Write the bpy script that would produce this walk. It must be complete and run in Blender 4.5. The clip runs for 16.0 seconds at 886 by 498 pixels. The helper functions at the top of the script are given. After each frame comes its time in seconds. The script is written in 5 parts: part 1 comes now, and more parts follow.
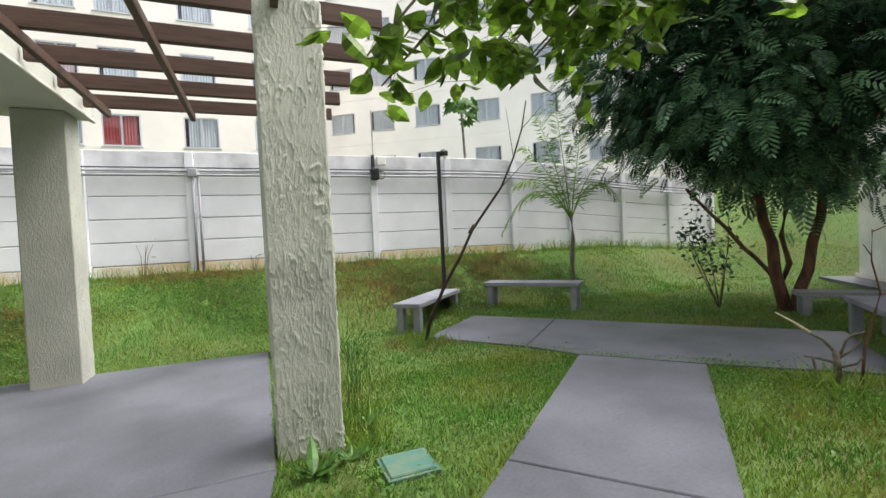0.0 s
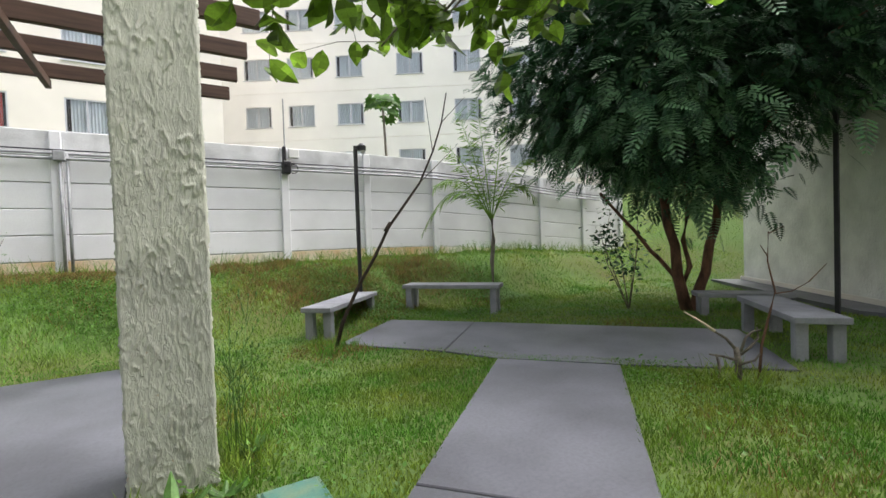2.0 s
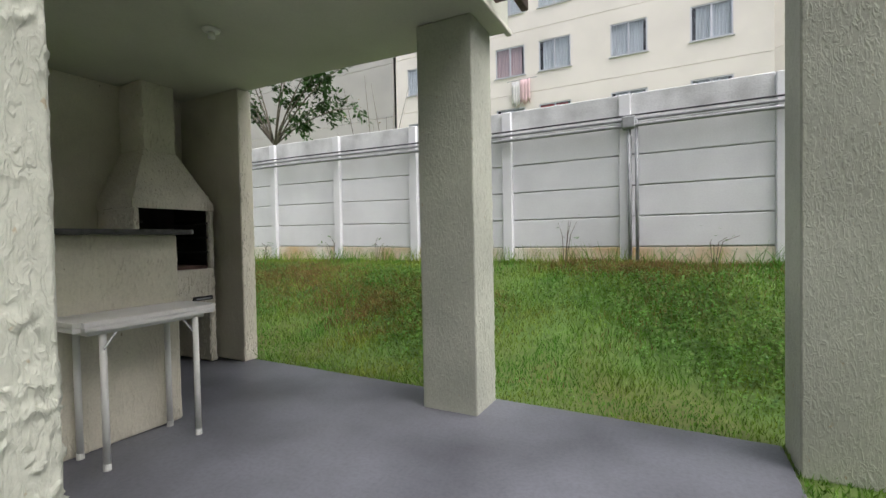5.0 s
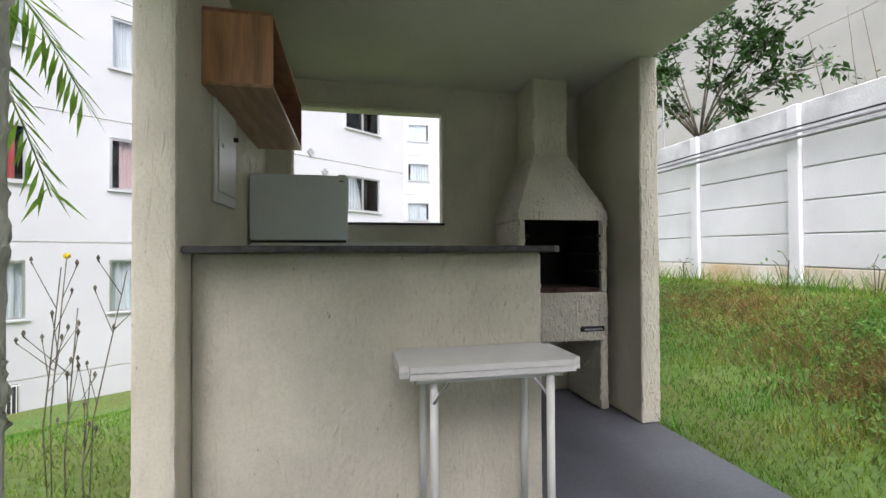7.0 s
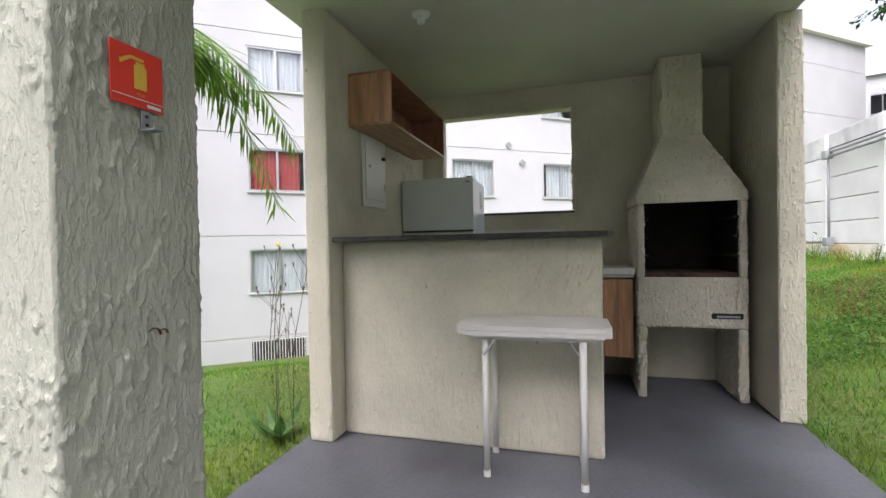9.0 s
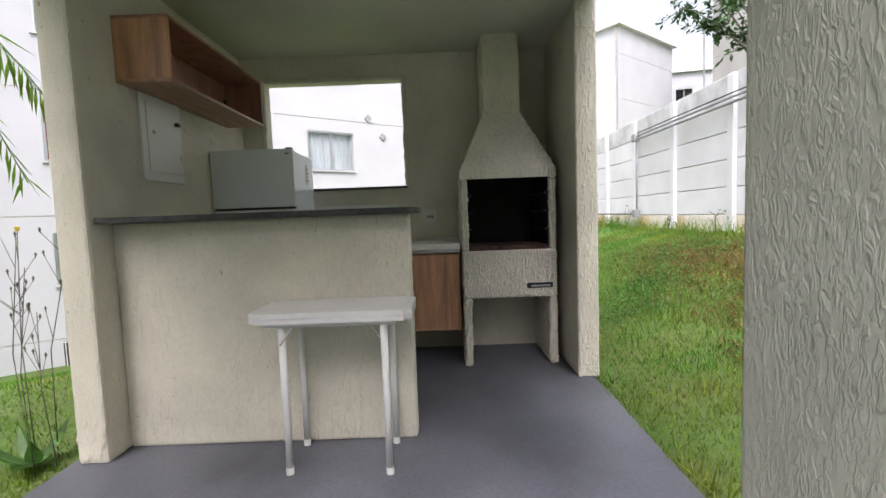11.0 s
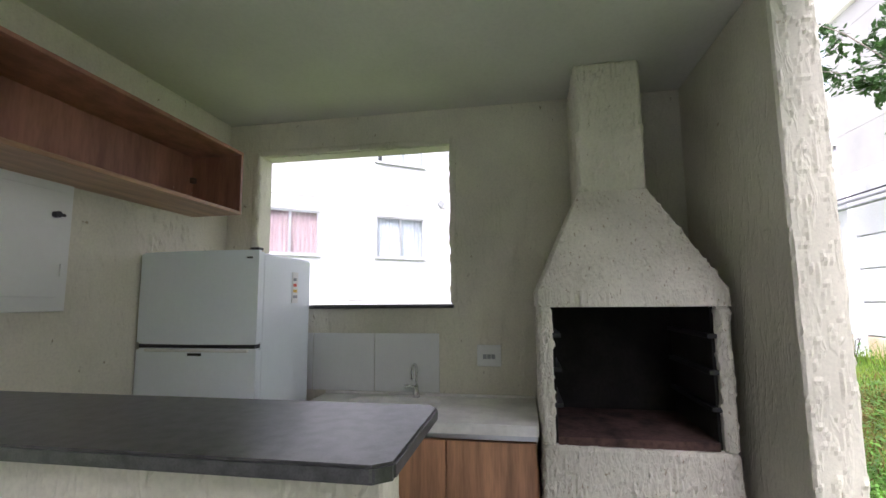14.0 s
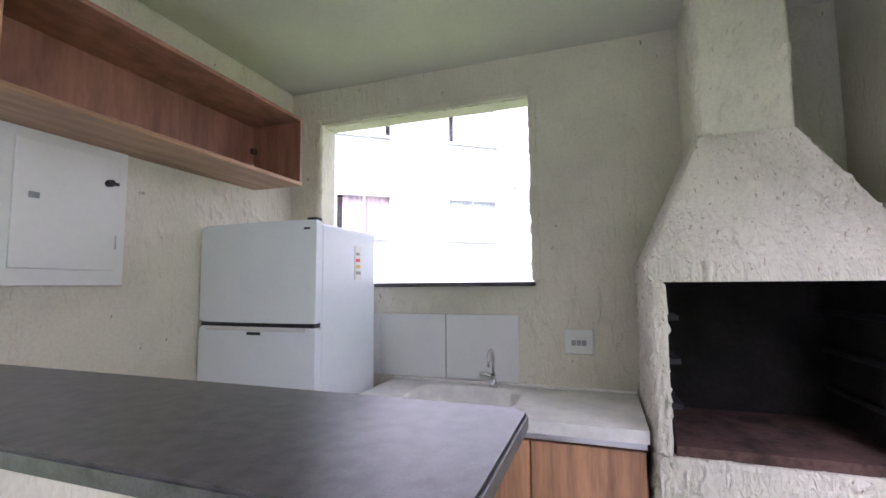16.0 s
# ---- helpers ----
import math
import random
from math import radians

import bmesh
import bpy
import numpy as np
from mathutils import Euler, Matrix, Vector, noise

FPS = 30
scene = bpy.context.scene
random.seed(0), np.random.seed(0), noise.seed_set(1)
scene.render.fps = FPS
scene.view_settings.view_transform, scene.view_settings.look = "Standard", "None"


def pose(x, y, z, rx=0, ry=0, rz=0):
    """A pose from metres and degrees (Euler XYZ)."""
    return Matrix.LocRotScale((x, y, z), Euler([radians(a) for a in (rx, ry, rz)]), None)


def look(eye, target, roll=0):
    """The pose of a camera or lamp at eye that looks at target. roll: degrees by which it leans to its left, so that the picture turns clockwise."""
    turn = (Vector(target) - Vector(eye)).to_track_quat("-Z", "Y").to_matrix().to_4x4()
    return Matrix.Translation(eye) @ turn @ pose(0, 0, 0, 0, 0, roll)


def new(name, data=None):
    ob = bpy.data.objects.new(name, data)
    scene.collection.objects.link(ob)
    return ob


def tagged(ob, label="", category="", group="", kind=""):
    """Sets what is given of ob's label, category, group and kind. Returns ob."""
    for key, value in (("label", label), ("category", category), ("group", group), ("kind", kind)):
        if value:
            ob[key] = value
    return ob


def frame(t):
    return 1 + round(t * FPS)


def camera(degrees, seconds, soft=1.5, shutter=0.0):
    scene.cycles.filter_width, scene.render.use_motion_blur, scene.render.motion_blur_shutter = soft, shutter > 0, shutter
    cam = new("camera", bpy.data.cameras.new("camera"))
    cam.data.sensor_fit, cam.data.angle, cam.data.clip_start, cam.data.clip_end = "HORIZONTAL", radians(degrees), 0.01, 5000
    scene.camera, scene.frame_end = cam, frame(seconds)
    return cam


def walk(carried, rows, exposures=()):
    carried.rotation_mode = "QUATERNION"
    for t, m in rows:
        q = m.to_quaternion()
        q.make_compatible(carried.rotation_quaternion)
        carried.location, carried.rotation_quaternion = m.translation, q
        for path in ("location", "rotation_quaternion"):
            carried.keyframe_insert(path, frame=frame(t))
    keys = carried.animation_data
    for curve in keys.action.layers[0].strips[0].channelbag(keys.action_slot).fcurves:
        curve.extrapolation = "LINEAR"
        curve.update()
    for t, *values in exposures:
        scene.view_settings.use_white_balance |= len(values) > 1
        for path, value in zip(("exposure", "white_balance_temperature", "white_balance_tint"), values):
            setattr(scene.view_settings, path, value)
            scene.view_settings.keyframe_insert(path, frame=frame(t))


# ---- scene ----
cam = camera(89.6, 16.0)
PATH = [
    (0, (0.52, 0.463, 1.221), (1.273, 2.315, 1.166), -2.8),
    (0.5, (0.556, 0.457, 1.221), (1.561, 2.186, 1.175), -2.6),
    (1, (0.582, 0.441, 1.21), (1.732, 2.077, 1.161), -2.2),
    (1.5, (0.627, 0.48, 1.182), (1.843, 2.068, 1.126), -1.9),
    (2, (0.74, 0.711, 1.154), (1.794, 2.41, 1.104), -1.9),
    (2.5, (0.784, 1.02, 1.151), (1.492, 2.89, 1.094), -1.5),
    (3, (0.747, 1.443, 1.143), (1.086, 3.413, 1.075), -1.8),
    (3.5, (0.667, 1.858, 1.142), (0.502, 3.85, 1.078), -1.6),
    (3.7, (0.61, 2.02, 1.146), (0.32, 3.998, 1.079), -0.9),
    (5.8, (-0.351, 3.498, 1.15), (-1.81, 4.867, 1.139), -0.6),
    (6, (-0.437, 3.586, 1.181), (-2.041, 4.781, 1.168), -0.0),
    (6.5, (-0.704, 3.767, 1.179), (-2.523, 4.6, 1.19), -0.0),
    (7, (-0.831, 3.903, 1.195), (-2.789, 4.309, 1.222), -0.3),
    (7.5, (-0.84, 4.049, 1.217), (-2.836, 3.933, 1.25), -0.3),
    (8, (-0.694, 4.195, 1.196), (-2.643, 3.749, 1.238), -0.5),
    (8.5, (-0.524, 4.379, 1.185), (-2.452, 3.846, 1.194), -0.8),
    (9, (-0.32, 4.651, 1.182), (-2.241, 4.096, 1.16), -1.1),
    (9.5, (-0.151, 4.771, 1.175), (-2.122, 4.439, 1.104), -1.4),
    (10, (-0.066, 4.833, 1.177), (-2.061, 4.761, 1.051), -2.4),
    (10.2, (-0.105, 4.857, 1.172), (-2.099, 4.854, 1.019), -2.4),
    (12.3, (-1.398, 5.123, 1.267), (-3.395, 5.048, 1.189), -1.3),
    (12.5, (-1.496, 5.117, 1.291), (-3.494, 5.025, 1.267), -1.1),
    (13, (-1.697, 5.062, 1.381), (-3.687, 4.919, 1.516), -1.0),
    (13.5, (-1.847, 5.042, 1.437), (-3.828, 4.83, 1.607), -0.8),
    (14, (-2.039, 5.06, 1.488), (-3.995, 4.713, 1.716), -0.5),
    (14.5, (-2.157, 5.072, 1.525), (-4.084, 4.598, 1.774), -0.3),
    (15, (-2.259, 5.026, 1.531), (-4.16, 4.46, 1.786), -0.4),
    (15.5, (-2.348, 4.99, 1.492), (-4.227, 4.352, 1.743), -0.5),
    (16, (-2.341, 4.977, 1.448), (-4.22, 4.313, 1.613), -0.4),
]
EXPOSURES = [(0, 0.95, 6350, 14), (2.5, 0.85, 6400, 13), (3.0, 0.7, 6400, 12), (3.5, 0.4, 6400, 12), (3.7, 0.4, 6400, 12), (6, 0.5, 6300, 15), (6.5, 0.8, 6300, 15), (7, 0.9, 6150, 17), (9, 0.95, 6250, 19), (12.5, 1.0, 6250, 20), (13, 1.15, 6200, 21), (13.5, 1.48, 6050, 23), (14, 1.68, 5950, 25), (14.5, 2.0, 5780, 32), (15, 2.25, 5740, 34), (16, 2.55, 5700, 36)]
walk(cam, [(t, look(eye, target, roll)) for t, eye, target, roll in PATH], EXPOSURES)

# ---- world, sun ----
world = bpy.data.worlds.new("sky")
scene.world = world
world.use_nodes = True
wn = world.node_tree
wn.nodes.clear()
sky = wn.nodes.new("ShaderNodeTexSky")
sky.sky_type = "NISHITA"
sky.sun_disc = False
sky.sun_elevation = radians(59)
sky.sun_rotation = radians(100)
sky.dust_density = 7.0
sky.air_density = 1.2
grey = wn.nodes.new("ShaderNodeHueSaturation")
grey.inputs["Saturation"].default_value = 0.3
bg = wn.nodes.new("ShaderNodeBackground")
bg.inputs["Strength"].default_value = 0.2
wout = wn.nodes.new("ShaderNodeOutputWorld")
wn.links.new(sky.outputs[0], grey.inputs["Color"])
wn.links.new(grey.outputs[0], bg.inputs["Color"])
wn.links.new(bg.outputs[0], wout.inputs["Surface"])
sun_data = bpy.data.lights.new("sun", "SUN")
sun_data.energy, sun_data.angle, sun_data.color = 1.0, radians(40), (1.0, 0.965, 0.91)
sun = new("sun", sun_data)
sun.matrix_world = look((0, 0, 30), (-9.3, 1.6, 14.0))


# ---- materials ----
def mat(name, colour, rough=0.8, metal=0.0, vary=0.12, scale=3.0, fine=60.0, bump=0.0, bump_scale=80.0, stretch=(1, 1, 1), tint=None, spread=0.0, per=None, spec=0.4, detail=5.0):
    """A surface with slow stains, fine grain and relief; per: 'object' or 'island' varies it piece by piece."""
    m = bpy.data.materials.new(name)
    m.use_nodes = True
    nt = m.node_tree
    n, ln = nt.nodes, nt.links
    b = n["Principled BSDF"]
    b.inputs["Roughness"].default_value, b.inputs["Metallic"].default_value = rough, metal
    b.inputs["Specular IOR Level"].default_value = spec
    co = n.new("ShaderNodeTexCoord")
    mp = n.new("ShaderNodeMapping")
    mp.inputs["Scale"].default_value = stretch
    ln.new(co.outputs["Object"], mp.inputs["Vector"])
    big = n.new("ShaderNodeTexNoise")
    big.inputs["Scale"].default_value, big.inputs["Detail"].default_value = scale, detail
    small = n.new("ShaderNodeTexNoise")
    small.inputs["Scale"].default_value, small.inputs["Detail"].default_value = fine, 3
    for t in (big, small):
        ln.new(mp.outputs[0], t.inputs["Vector"])
    mix = n.new("ShaderNodeMix")
    mix.data_type = "RGBA"
    lo = tint or tuple(c * (1 - 2.2 * vary) for c in colour)
    hi = tuple(min(1, c * (1 + 0.8 * vary)) for c in colour)
    mix.inputs["A"].default_value, mix.inputs["B"].default_value = (*lo, 1), (*hi, 1)
    ramp = n.new("ShaderNodeValToRGB")
    ramp.color_ramp.elements[0].position, ramp.color_ramp.elements[1].position = 0.3, 0.62
    ln.new(big.outputs["Fac"], ramp.inputs[0])
    ln.new(ramp.outputs[0], mix.inputs["Factor"])
    grain = n.new("ShaderNodeMix")
    grain.data_type, grain.blend_type = "RGBA", "MULTIPLY"
    grain.inputs["Factor"].default_value = min(1.0, vary * 3)
    ln.new(mix.outputs["Result"], grain.inputs["A"])
    gr = n.new("ShaderNodeValToRGB")
    gr.color_ramp.elements[0].position, gr.color_ramp.elements[1].position = 0.25, 0.6
    gr.color_ramp.elements[0].color = (0.6, 0.6, 0.6, 1)
    ln.new(small.outputs["Fac"], gr.inputs[0])
    ln.new(gr.outputs[0], grain.inputs["B"])
    out = grain.outputs["Result"]
    if per:
        if per == "object":
            rnd = n.new("ShaderNodeObjectInfo").outputs["Random"]
        else:
            rnd = n.new("ShaderNodeNewGeometry").outputs["Random Per Island"]
        hs = n.new("ShaderNodeHueSaturation")
        mr = n.new("ShaderNodeMapRange")
        mr.inputs["To Min"].default_value, mr.inputs["To Max"].default_value = 1 - spread, 1 + spread
        ln.new(rnd, mr.inputs["Value"])
        ln.new(mr.outputs[0], hs.inputs["Value"])
        ln.new(out, hs.inputs["Color"])
        out = hs.outputs[0]
    ln.new(out, b.inputs["Base Color"])
    if bump:
        bt = n.new("ShaderNodeTexNoise")
        bt.inputs["Scale"].default_value, bt.inputs["Detail"].default_value = bump_scale, 4
        ln.new(mp.outputs[0], bt.inputs["Vector"])
        bn = n.new("ShaderNodeBump")
        bn.inputs["Strength"].default_value, bn.inputs["Distance"].default_value = bump, 0.01
        ln.new(bt.outputs["Fac"], bn.inputs["Height"])
        ln.new(bn.outputs[0], b.inputs["Normal"])
    return m


def trowelled(name, colour, relief=0.9, cells=(26, 26, 9), dirt=(0.36, 0.31, 0.22), dist=0.012, cover=0.5, flecks=0.70, fleck_size=(34, 34, 20)):
    """Dragged plaster: short worm-like ridges that run downwards, with rubbed patches between."""
    m = mat(name, colour, 0.75, vary=0.09, scale=1.6, fine=90, spec=0.35)
    nt = m.node_tree
    n, ln = nt.nodes, nt.links
    b = n["Principled BSDF"]
    co = n.new("ShaderNodeTexCoord")
    mp = n.new("ShaderNodeMapping")
    mp.inputs["Scale"].default_value = cells
    ln.new(co.outputs["Object"], mp.inputs["Vector"])
    warp = n.new("ShaderNodeTexNoise")
    warp.inputs["Scale"].default_value, warp.inputs["Detail"].default_value = 1.0, 2.5
    warp.inputs["Distortion"].default_value = 0.7
    ln.new(mp.outputs[0], warp.inputs["Vector"])
    ramp = n.new("ShaderNodeValToRGB")
    e = ramp.color_ramp.elements
    e[0].position, e[0].color = cover - 0.08, (0, 0, 0, 1)
    e[1].position, e[1].color = cover + 0.16, (0.25, 0.25, 0.25, 1)
    mid = e.new(cover + 0.06)
    mid.color = (1, 1, 1, 1)
    ln.new(warp.outputs["Fac"], ramp.inputs[0])
    rub = n.new("ShaderNodeTexNoise")
    rub.inputs["Scale"].default_value, rub.inputs["Detail"].default_value = 2.2, 3
    ln.new(co.outputs["Object"], rub.inputs["Vector"])
    rr = n.new("ShaderNodeMapRange")
    rr.inputs["From Min"].default_value, rr.inputs["From Max"].default_value = 0.35, 0.62
    rr.inputs["To Min"].default_value = 0.3
    ln.new(rub.outputs["Fac"], rr.inputs["Value"])
    mul = n.new("ShaderNodeMath")
    mul.operation = "MULTIPLY"
    ln.new(ramp.outputs[0], mul.inputs[0])
    ln.new(rr.outputs[0], mul.inputs[1])
    sand = n.new("ShaderNodeTexNoise")
    sand.inputs["Scale"].default_value, sand.inputs["Detail"].default_value = 160, 3
    ln.new(co.outputs["Object"], sand.inputs["Vector"])
    add = n.new("ShaderNodeMath")
    add.operation, add.inputs[1].default_value = "MULTIPLY_ADD", 0.12
    ln.new(sand.outputs["Fac"], add.inputs[0])
    ln.new(mul.outputs[0], add.inputs[2])
    bn = n.new("ShaderNodeBump")
    bn.inputs["Strength"].default_value, bn.inputs["Distance"].default_value = relief, dist
    ln.new(add.outputs[0], bn.inputs["Height"])
    ln.new(bn.outputs[0], b.inputs["Normal"])
    # rusty nicks
    nick = n.new("ShaderNodeTexNoise")
    nick.inputs["Scale"].default_value, nick.inputs["Detail"].default_value = 1.0, 4
    nm = n.new("ShaderNodeMapping")
    nm.inputs["Scale"].default_value = fleck_size
    ln.new(co.outputs["Object"], nm.inputs["Vector"])
    ln.new(nm.outputs[0], nick.inputs["Vector"])
    nr = n.new("ShaderNodeMapRange")
    nr.inputs["From Min"].default_value, nr.inputs["From Max"].default_value = flecks, flecks + 0.05
    ln.new(nick.outputs["Fac"], nr.inputs["Value"])
    mx = n.new("ShaderNodeMix")
    mx.data_type = "RGBA"
    src = b.inputs["Base Color"].links[0].from_socket
    ln.new(src, mx.inputs["A"])
    mx.inputs["B"].default_value = (*dirt, 1)
    ln.new(nr.outputs[0], mx.inputs["Factor"])
    ln.new(mx.outputs["Result"], b.inputs["Base Color"])
    return m


def leafy(name, colour, through_light=0.25, spread=0.35, rough=0.45, scale=8, tint=None):
    m = mat(name, colour, rough, vary=0.2, scale=scale, tint=tint, fine=120, per="island", spread=spread, spec=0.35)
    b = m.node_tree.nodes["Principled BSDF"]
    tr = m.node_tree.nodes.new("ShaderNodeBsdfTranslucent")
    m.node_tree.links.new(b.inputs["Base Color"].links[0].from_socket, tr.inputs["Color"])
    mx = m.node_tree.nodes.new("ShaderNodeMixShader")
    mx.inputs[0].default_value = through_light
    o = m.node_tree.nodes["Material Output"]
    m.node_tree.links.new(b.outputs[0], mx.inputs[1])
    m.node_tree.links.new(tr.outputs[0], mx.inputs[2])
    m.node_tree.links.new(mx.outputs[0], o.inputs["Surface"])
    return m


def wood(name, colour, rough=0.45, along=(1, 14, 14)):
    m = mat(name, colour, rough, vary=0.17, scale=2.2, fine=14, stretch=along, bump=0.05, bump_scale=18, detail=8)
    return m


PLASTER = trowelled("cream_dragged_plaster", (0.47, 0.485, 0.41), 0.5, (60, 60, 22), dist=0.006)
PLASTER_IN = trowelled("cream_wall_plaster", (0.66, 0.625, 0.515), 0.45, (26, 26, 8), dist=0.008, cover=0.57)
HOOD = trowelled("smoke_dulled_hood_plaster", (0.70, 0.655, 0.56), 0.55, (46, 46, 18), (0.42, 0.35, 0.26), 0.011, 0.5, 0.64, (80, 80, 34))
CEILING = mat("ceiling_paint", (0.60, 0.59, 0.51), 0.85, vary=0.05, scale=1.2, bump=0.1, bump_scale=60)
CONCRETE = mat("grey_floor_paint", (0.128, 0.133, 0.153), 0.46, vary=0.17, scale=1.4, fine=45, bump=0.1, bump_scale=120, spec=0.4)
BENCH = mat("grey_bench_concrete", (0.25, 0.26, 0.28), 0.75, vary=0.12, scale=4, bump=0.25, bump_scale=90)
WALL_FOOT = mat("soil_stained_wall_paint", (0.78, 0.74, 0.67), 0.85, vary=0.12, scale=1.4, fine=30, bump=0.15, bump_scale=50, tint=(0.60, 0.38, 0.15))
WHITEWALL = mat("white_wall_paint", (0.80, 0.805, 0.825), 0.8, vary=0.05, scale=1.3, bump=0.12, bump_scale=50)
CAPGREY = mat("weathered_wall_cap", (0.70, 0.71, 0.71), 0.85, vary=0.16, scale=2.5, bump=0.15)
RENDER_W = mat("white_render", (0.55, 0.555, 0.58), 0.85, vary=0.03, scale=0.6, bump=0.1, bump_scale=30)
RENDER_C = mat("cream_render", (0.90, 0.88, 0.84), 0.85, vary=0.03, scale=0.5, bump=0.1, bump_scale=30)
RENDER_P = mat("beige_render", (0.84, 0.79, 0.73), 0.85, vary=0.04, scale=0.5)
# Darker copy of the beige render: the end wall's shade is in the colour
RENDER_SHADED = mat("shaded_grey_beige_render", (0.50, 0.485, 0.455), 0.85, vary=0.05, scale=0.5, bump=0.1, bump_scale=30)
RENDER_D = trowelled("pale_grey_plaster", (0.84, 0.84, 0.81), 0.5, (14, 14, 9))
BROWN = wood("brown_stained_timber", (0.085, 0.048, 0.032), 0.55, (1.2, 20, 20))
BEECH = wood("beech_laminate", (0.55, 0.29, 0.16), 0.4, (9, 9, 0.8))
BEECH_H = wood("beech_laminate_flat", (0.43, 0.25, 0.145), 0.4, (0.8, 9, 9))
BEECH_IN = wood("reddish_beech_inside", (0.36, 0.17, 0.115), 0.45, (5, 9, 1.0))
GRANITE = mat("dark_grey_granite", (0.068, 0.066, 0.066), 0.33, vary=0.25, scale=30, fine=240, spec=0.5)
WHITE_GLOSS = mat("white_enamel", (0.80, 0.85, 0.89), 0.3, vary=0.02, scale=2, spec=0.5)
WHITE_LAM = mat("white_laminate", (0.70, 0.69, 0.67), 0.35, vary=0.03, scale=6, spec=0.5)
WHITE_PLASTIC = mat("white_plastic", (0.75, 0.75, 0.72), 0.4, vary=0.02)
TILE = mat("white_tile", (0.74, 0.74, 0.73), 0.18, vary=0.02, scale=3, spec=0.5)
MARBLE = mat("off_white_marble", (0.84, 0.82, 0.78), 0.3, vary=0.07, scale=9, fine=40)
STEEL = mat("chrome", (0.75, 0.75, 0.76), 0.15, 1.0, vary=0.02)
ALU = mat("brushed_aluminium", (0.62, 0.63, 0.65), 0.35, 0.9, vary=0.04)
GALV = mat("galvanised_conduit", (0.34, 0.35, 0.36), 0.55, 0.15, vary=0.1, scale=12)
BLACK = mat("black_paint", (0.02, 0.02, 0.022), 0.5, vary=0.15, scale=20)
SOOT = mat("sooty_firebrick", (0.016, 0.014, 0.013), 0.9, vary=0.3, scale=6, bump=0.3, bump_scale=40)
SOOT_FLOOR = mat("ashy_firebrick", (0.09, 0.05, 0.042), 0.9, vary=0.35, scale=9, bump=0.3, bump_scale=40)
RED = mat("red_sign", (0.72, 0.045, 0.025), 0.4, vary=0.02)
YELLOW = mat("yellow_sign", (0.72, 0.47, 0.06), 0.4, vary=0.02)
INK = mat("dark_print", (0.03, 0.03, 0.035), 0.5, vary=0.02)
WHITE_INK = mat("white_print", (0.8, 0.8, 0.78), 0.5, vary=0.02)
GREEN_LID = mat("green_plastic_lid", (0.06, 0.165, 0.13), 0.6, vary=0.15, scale=9, tint=(0.16, 0.22, 0.13))
GREEN_TANK = mat("dark_green_fibreglass", (0.015, 0.072, 0.052), 0.55, vary=0.2, scale=5)
SOIL = mat("grass_soil", (0.075, 0.135, 0.028), 0.95, vary=0.3, scale=0.9, fine=25, bump=0.5, bump_scale=25, tint=(0.12, 0.135, 0.035))
GRASS = leafy("grass_blades", (0.085, 0.225, 0.025), 0.38, 0.5, 0.5, 1.5, (0.25, 0.31, 0.045))
CLOVER = leafy("small_round_leaf", (0.085, 0.205, 0.028), 0.3, 0.4)
DRYGRASS = leafy("dry_grass_blades", (0.25, 0.165, 0.06), 0.3, 0.4, 0.6)
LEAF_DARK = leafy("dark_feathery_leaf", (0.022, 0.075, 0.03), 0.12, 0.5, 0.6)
LEAF_BROAD = leafy("broad_leaf", (0.135, 0.24, 0.022), 0.5, 0.6)
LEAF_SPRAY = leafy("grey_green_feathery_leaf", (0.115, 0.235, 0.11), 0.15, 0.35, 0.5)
LEAF_TREE = leafy("olive_tree_leaf", (0.05, 0.115, 0.03), 0.2, 0.45)
LEAF_PALM = leafy("palm_leaflet", (0.22, 0.40, 0.06), 0.4, 0.3)
LEAF_WEED = leafy("weed_leaf", (0.10, 0.22, 0.045), 0.3, 0.3)
BARK = mat("brown_bark", (0.14, 0.072, 0.043), 0.9, vary=0.3, scale=9, fine=50, stretch=(1, 1, 0.3), bump=0.7, bump_scale=40)
BARK_GREY = mat("grey_bark", (0.17, 0.15, 0.115), 0.9, vary=0.25, scale=12, fine=60, bump=0.5, bump_scale=60)
BARK_DARK = mat("dark_sapling_bark", (0.05, 0.035, 0.026), 0.9, vary=0.25, scale=14, fine=60, bump=0.5, bump_scale=60)
BARE_WOOD = mat("split_pale_wood", (0.62, 0.52, 0.36), 0.8, vary=0.1, scale=20)
CURTAIN = mat("pale_curtain", (0.84, 0.86, 0.89), 0.9, vary=0.12, scale=3, stretch=(14, 14, 0.4))
CURTAIN_RED = mat("red_curtain", (0.62, 0.10, 0.10), 0.9, vary=0.1, scale=3, stretch=(14, 14, 0.4))
CURTAIN_PINK = mat("pink_curtain", (0.78, 0.56, 0.57), 0.9, vary=0.1, scale=3, stretch=(14, 14, 0.4))
# Near-black that stands for the shade inside rooms and vent openings
OPENING_SHADE = mat("dark_opening_shade", (0.05, 0.05, 0.055), 0.9, vary=0.1)
PETAL = mat("yellow_petal", (0.75, 0.55, 0.03), 0.6, vary=0.05)


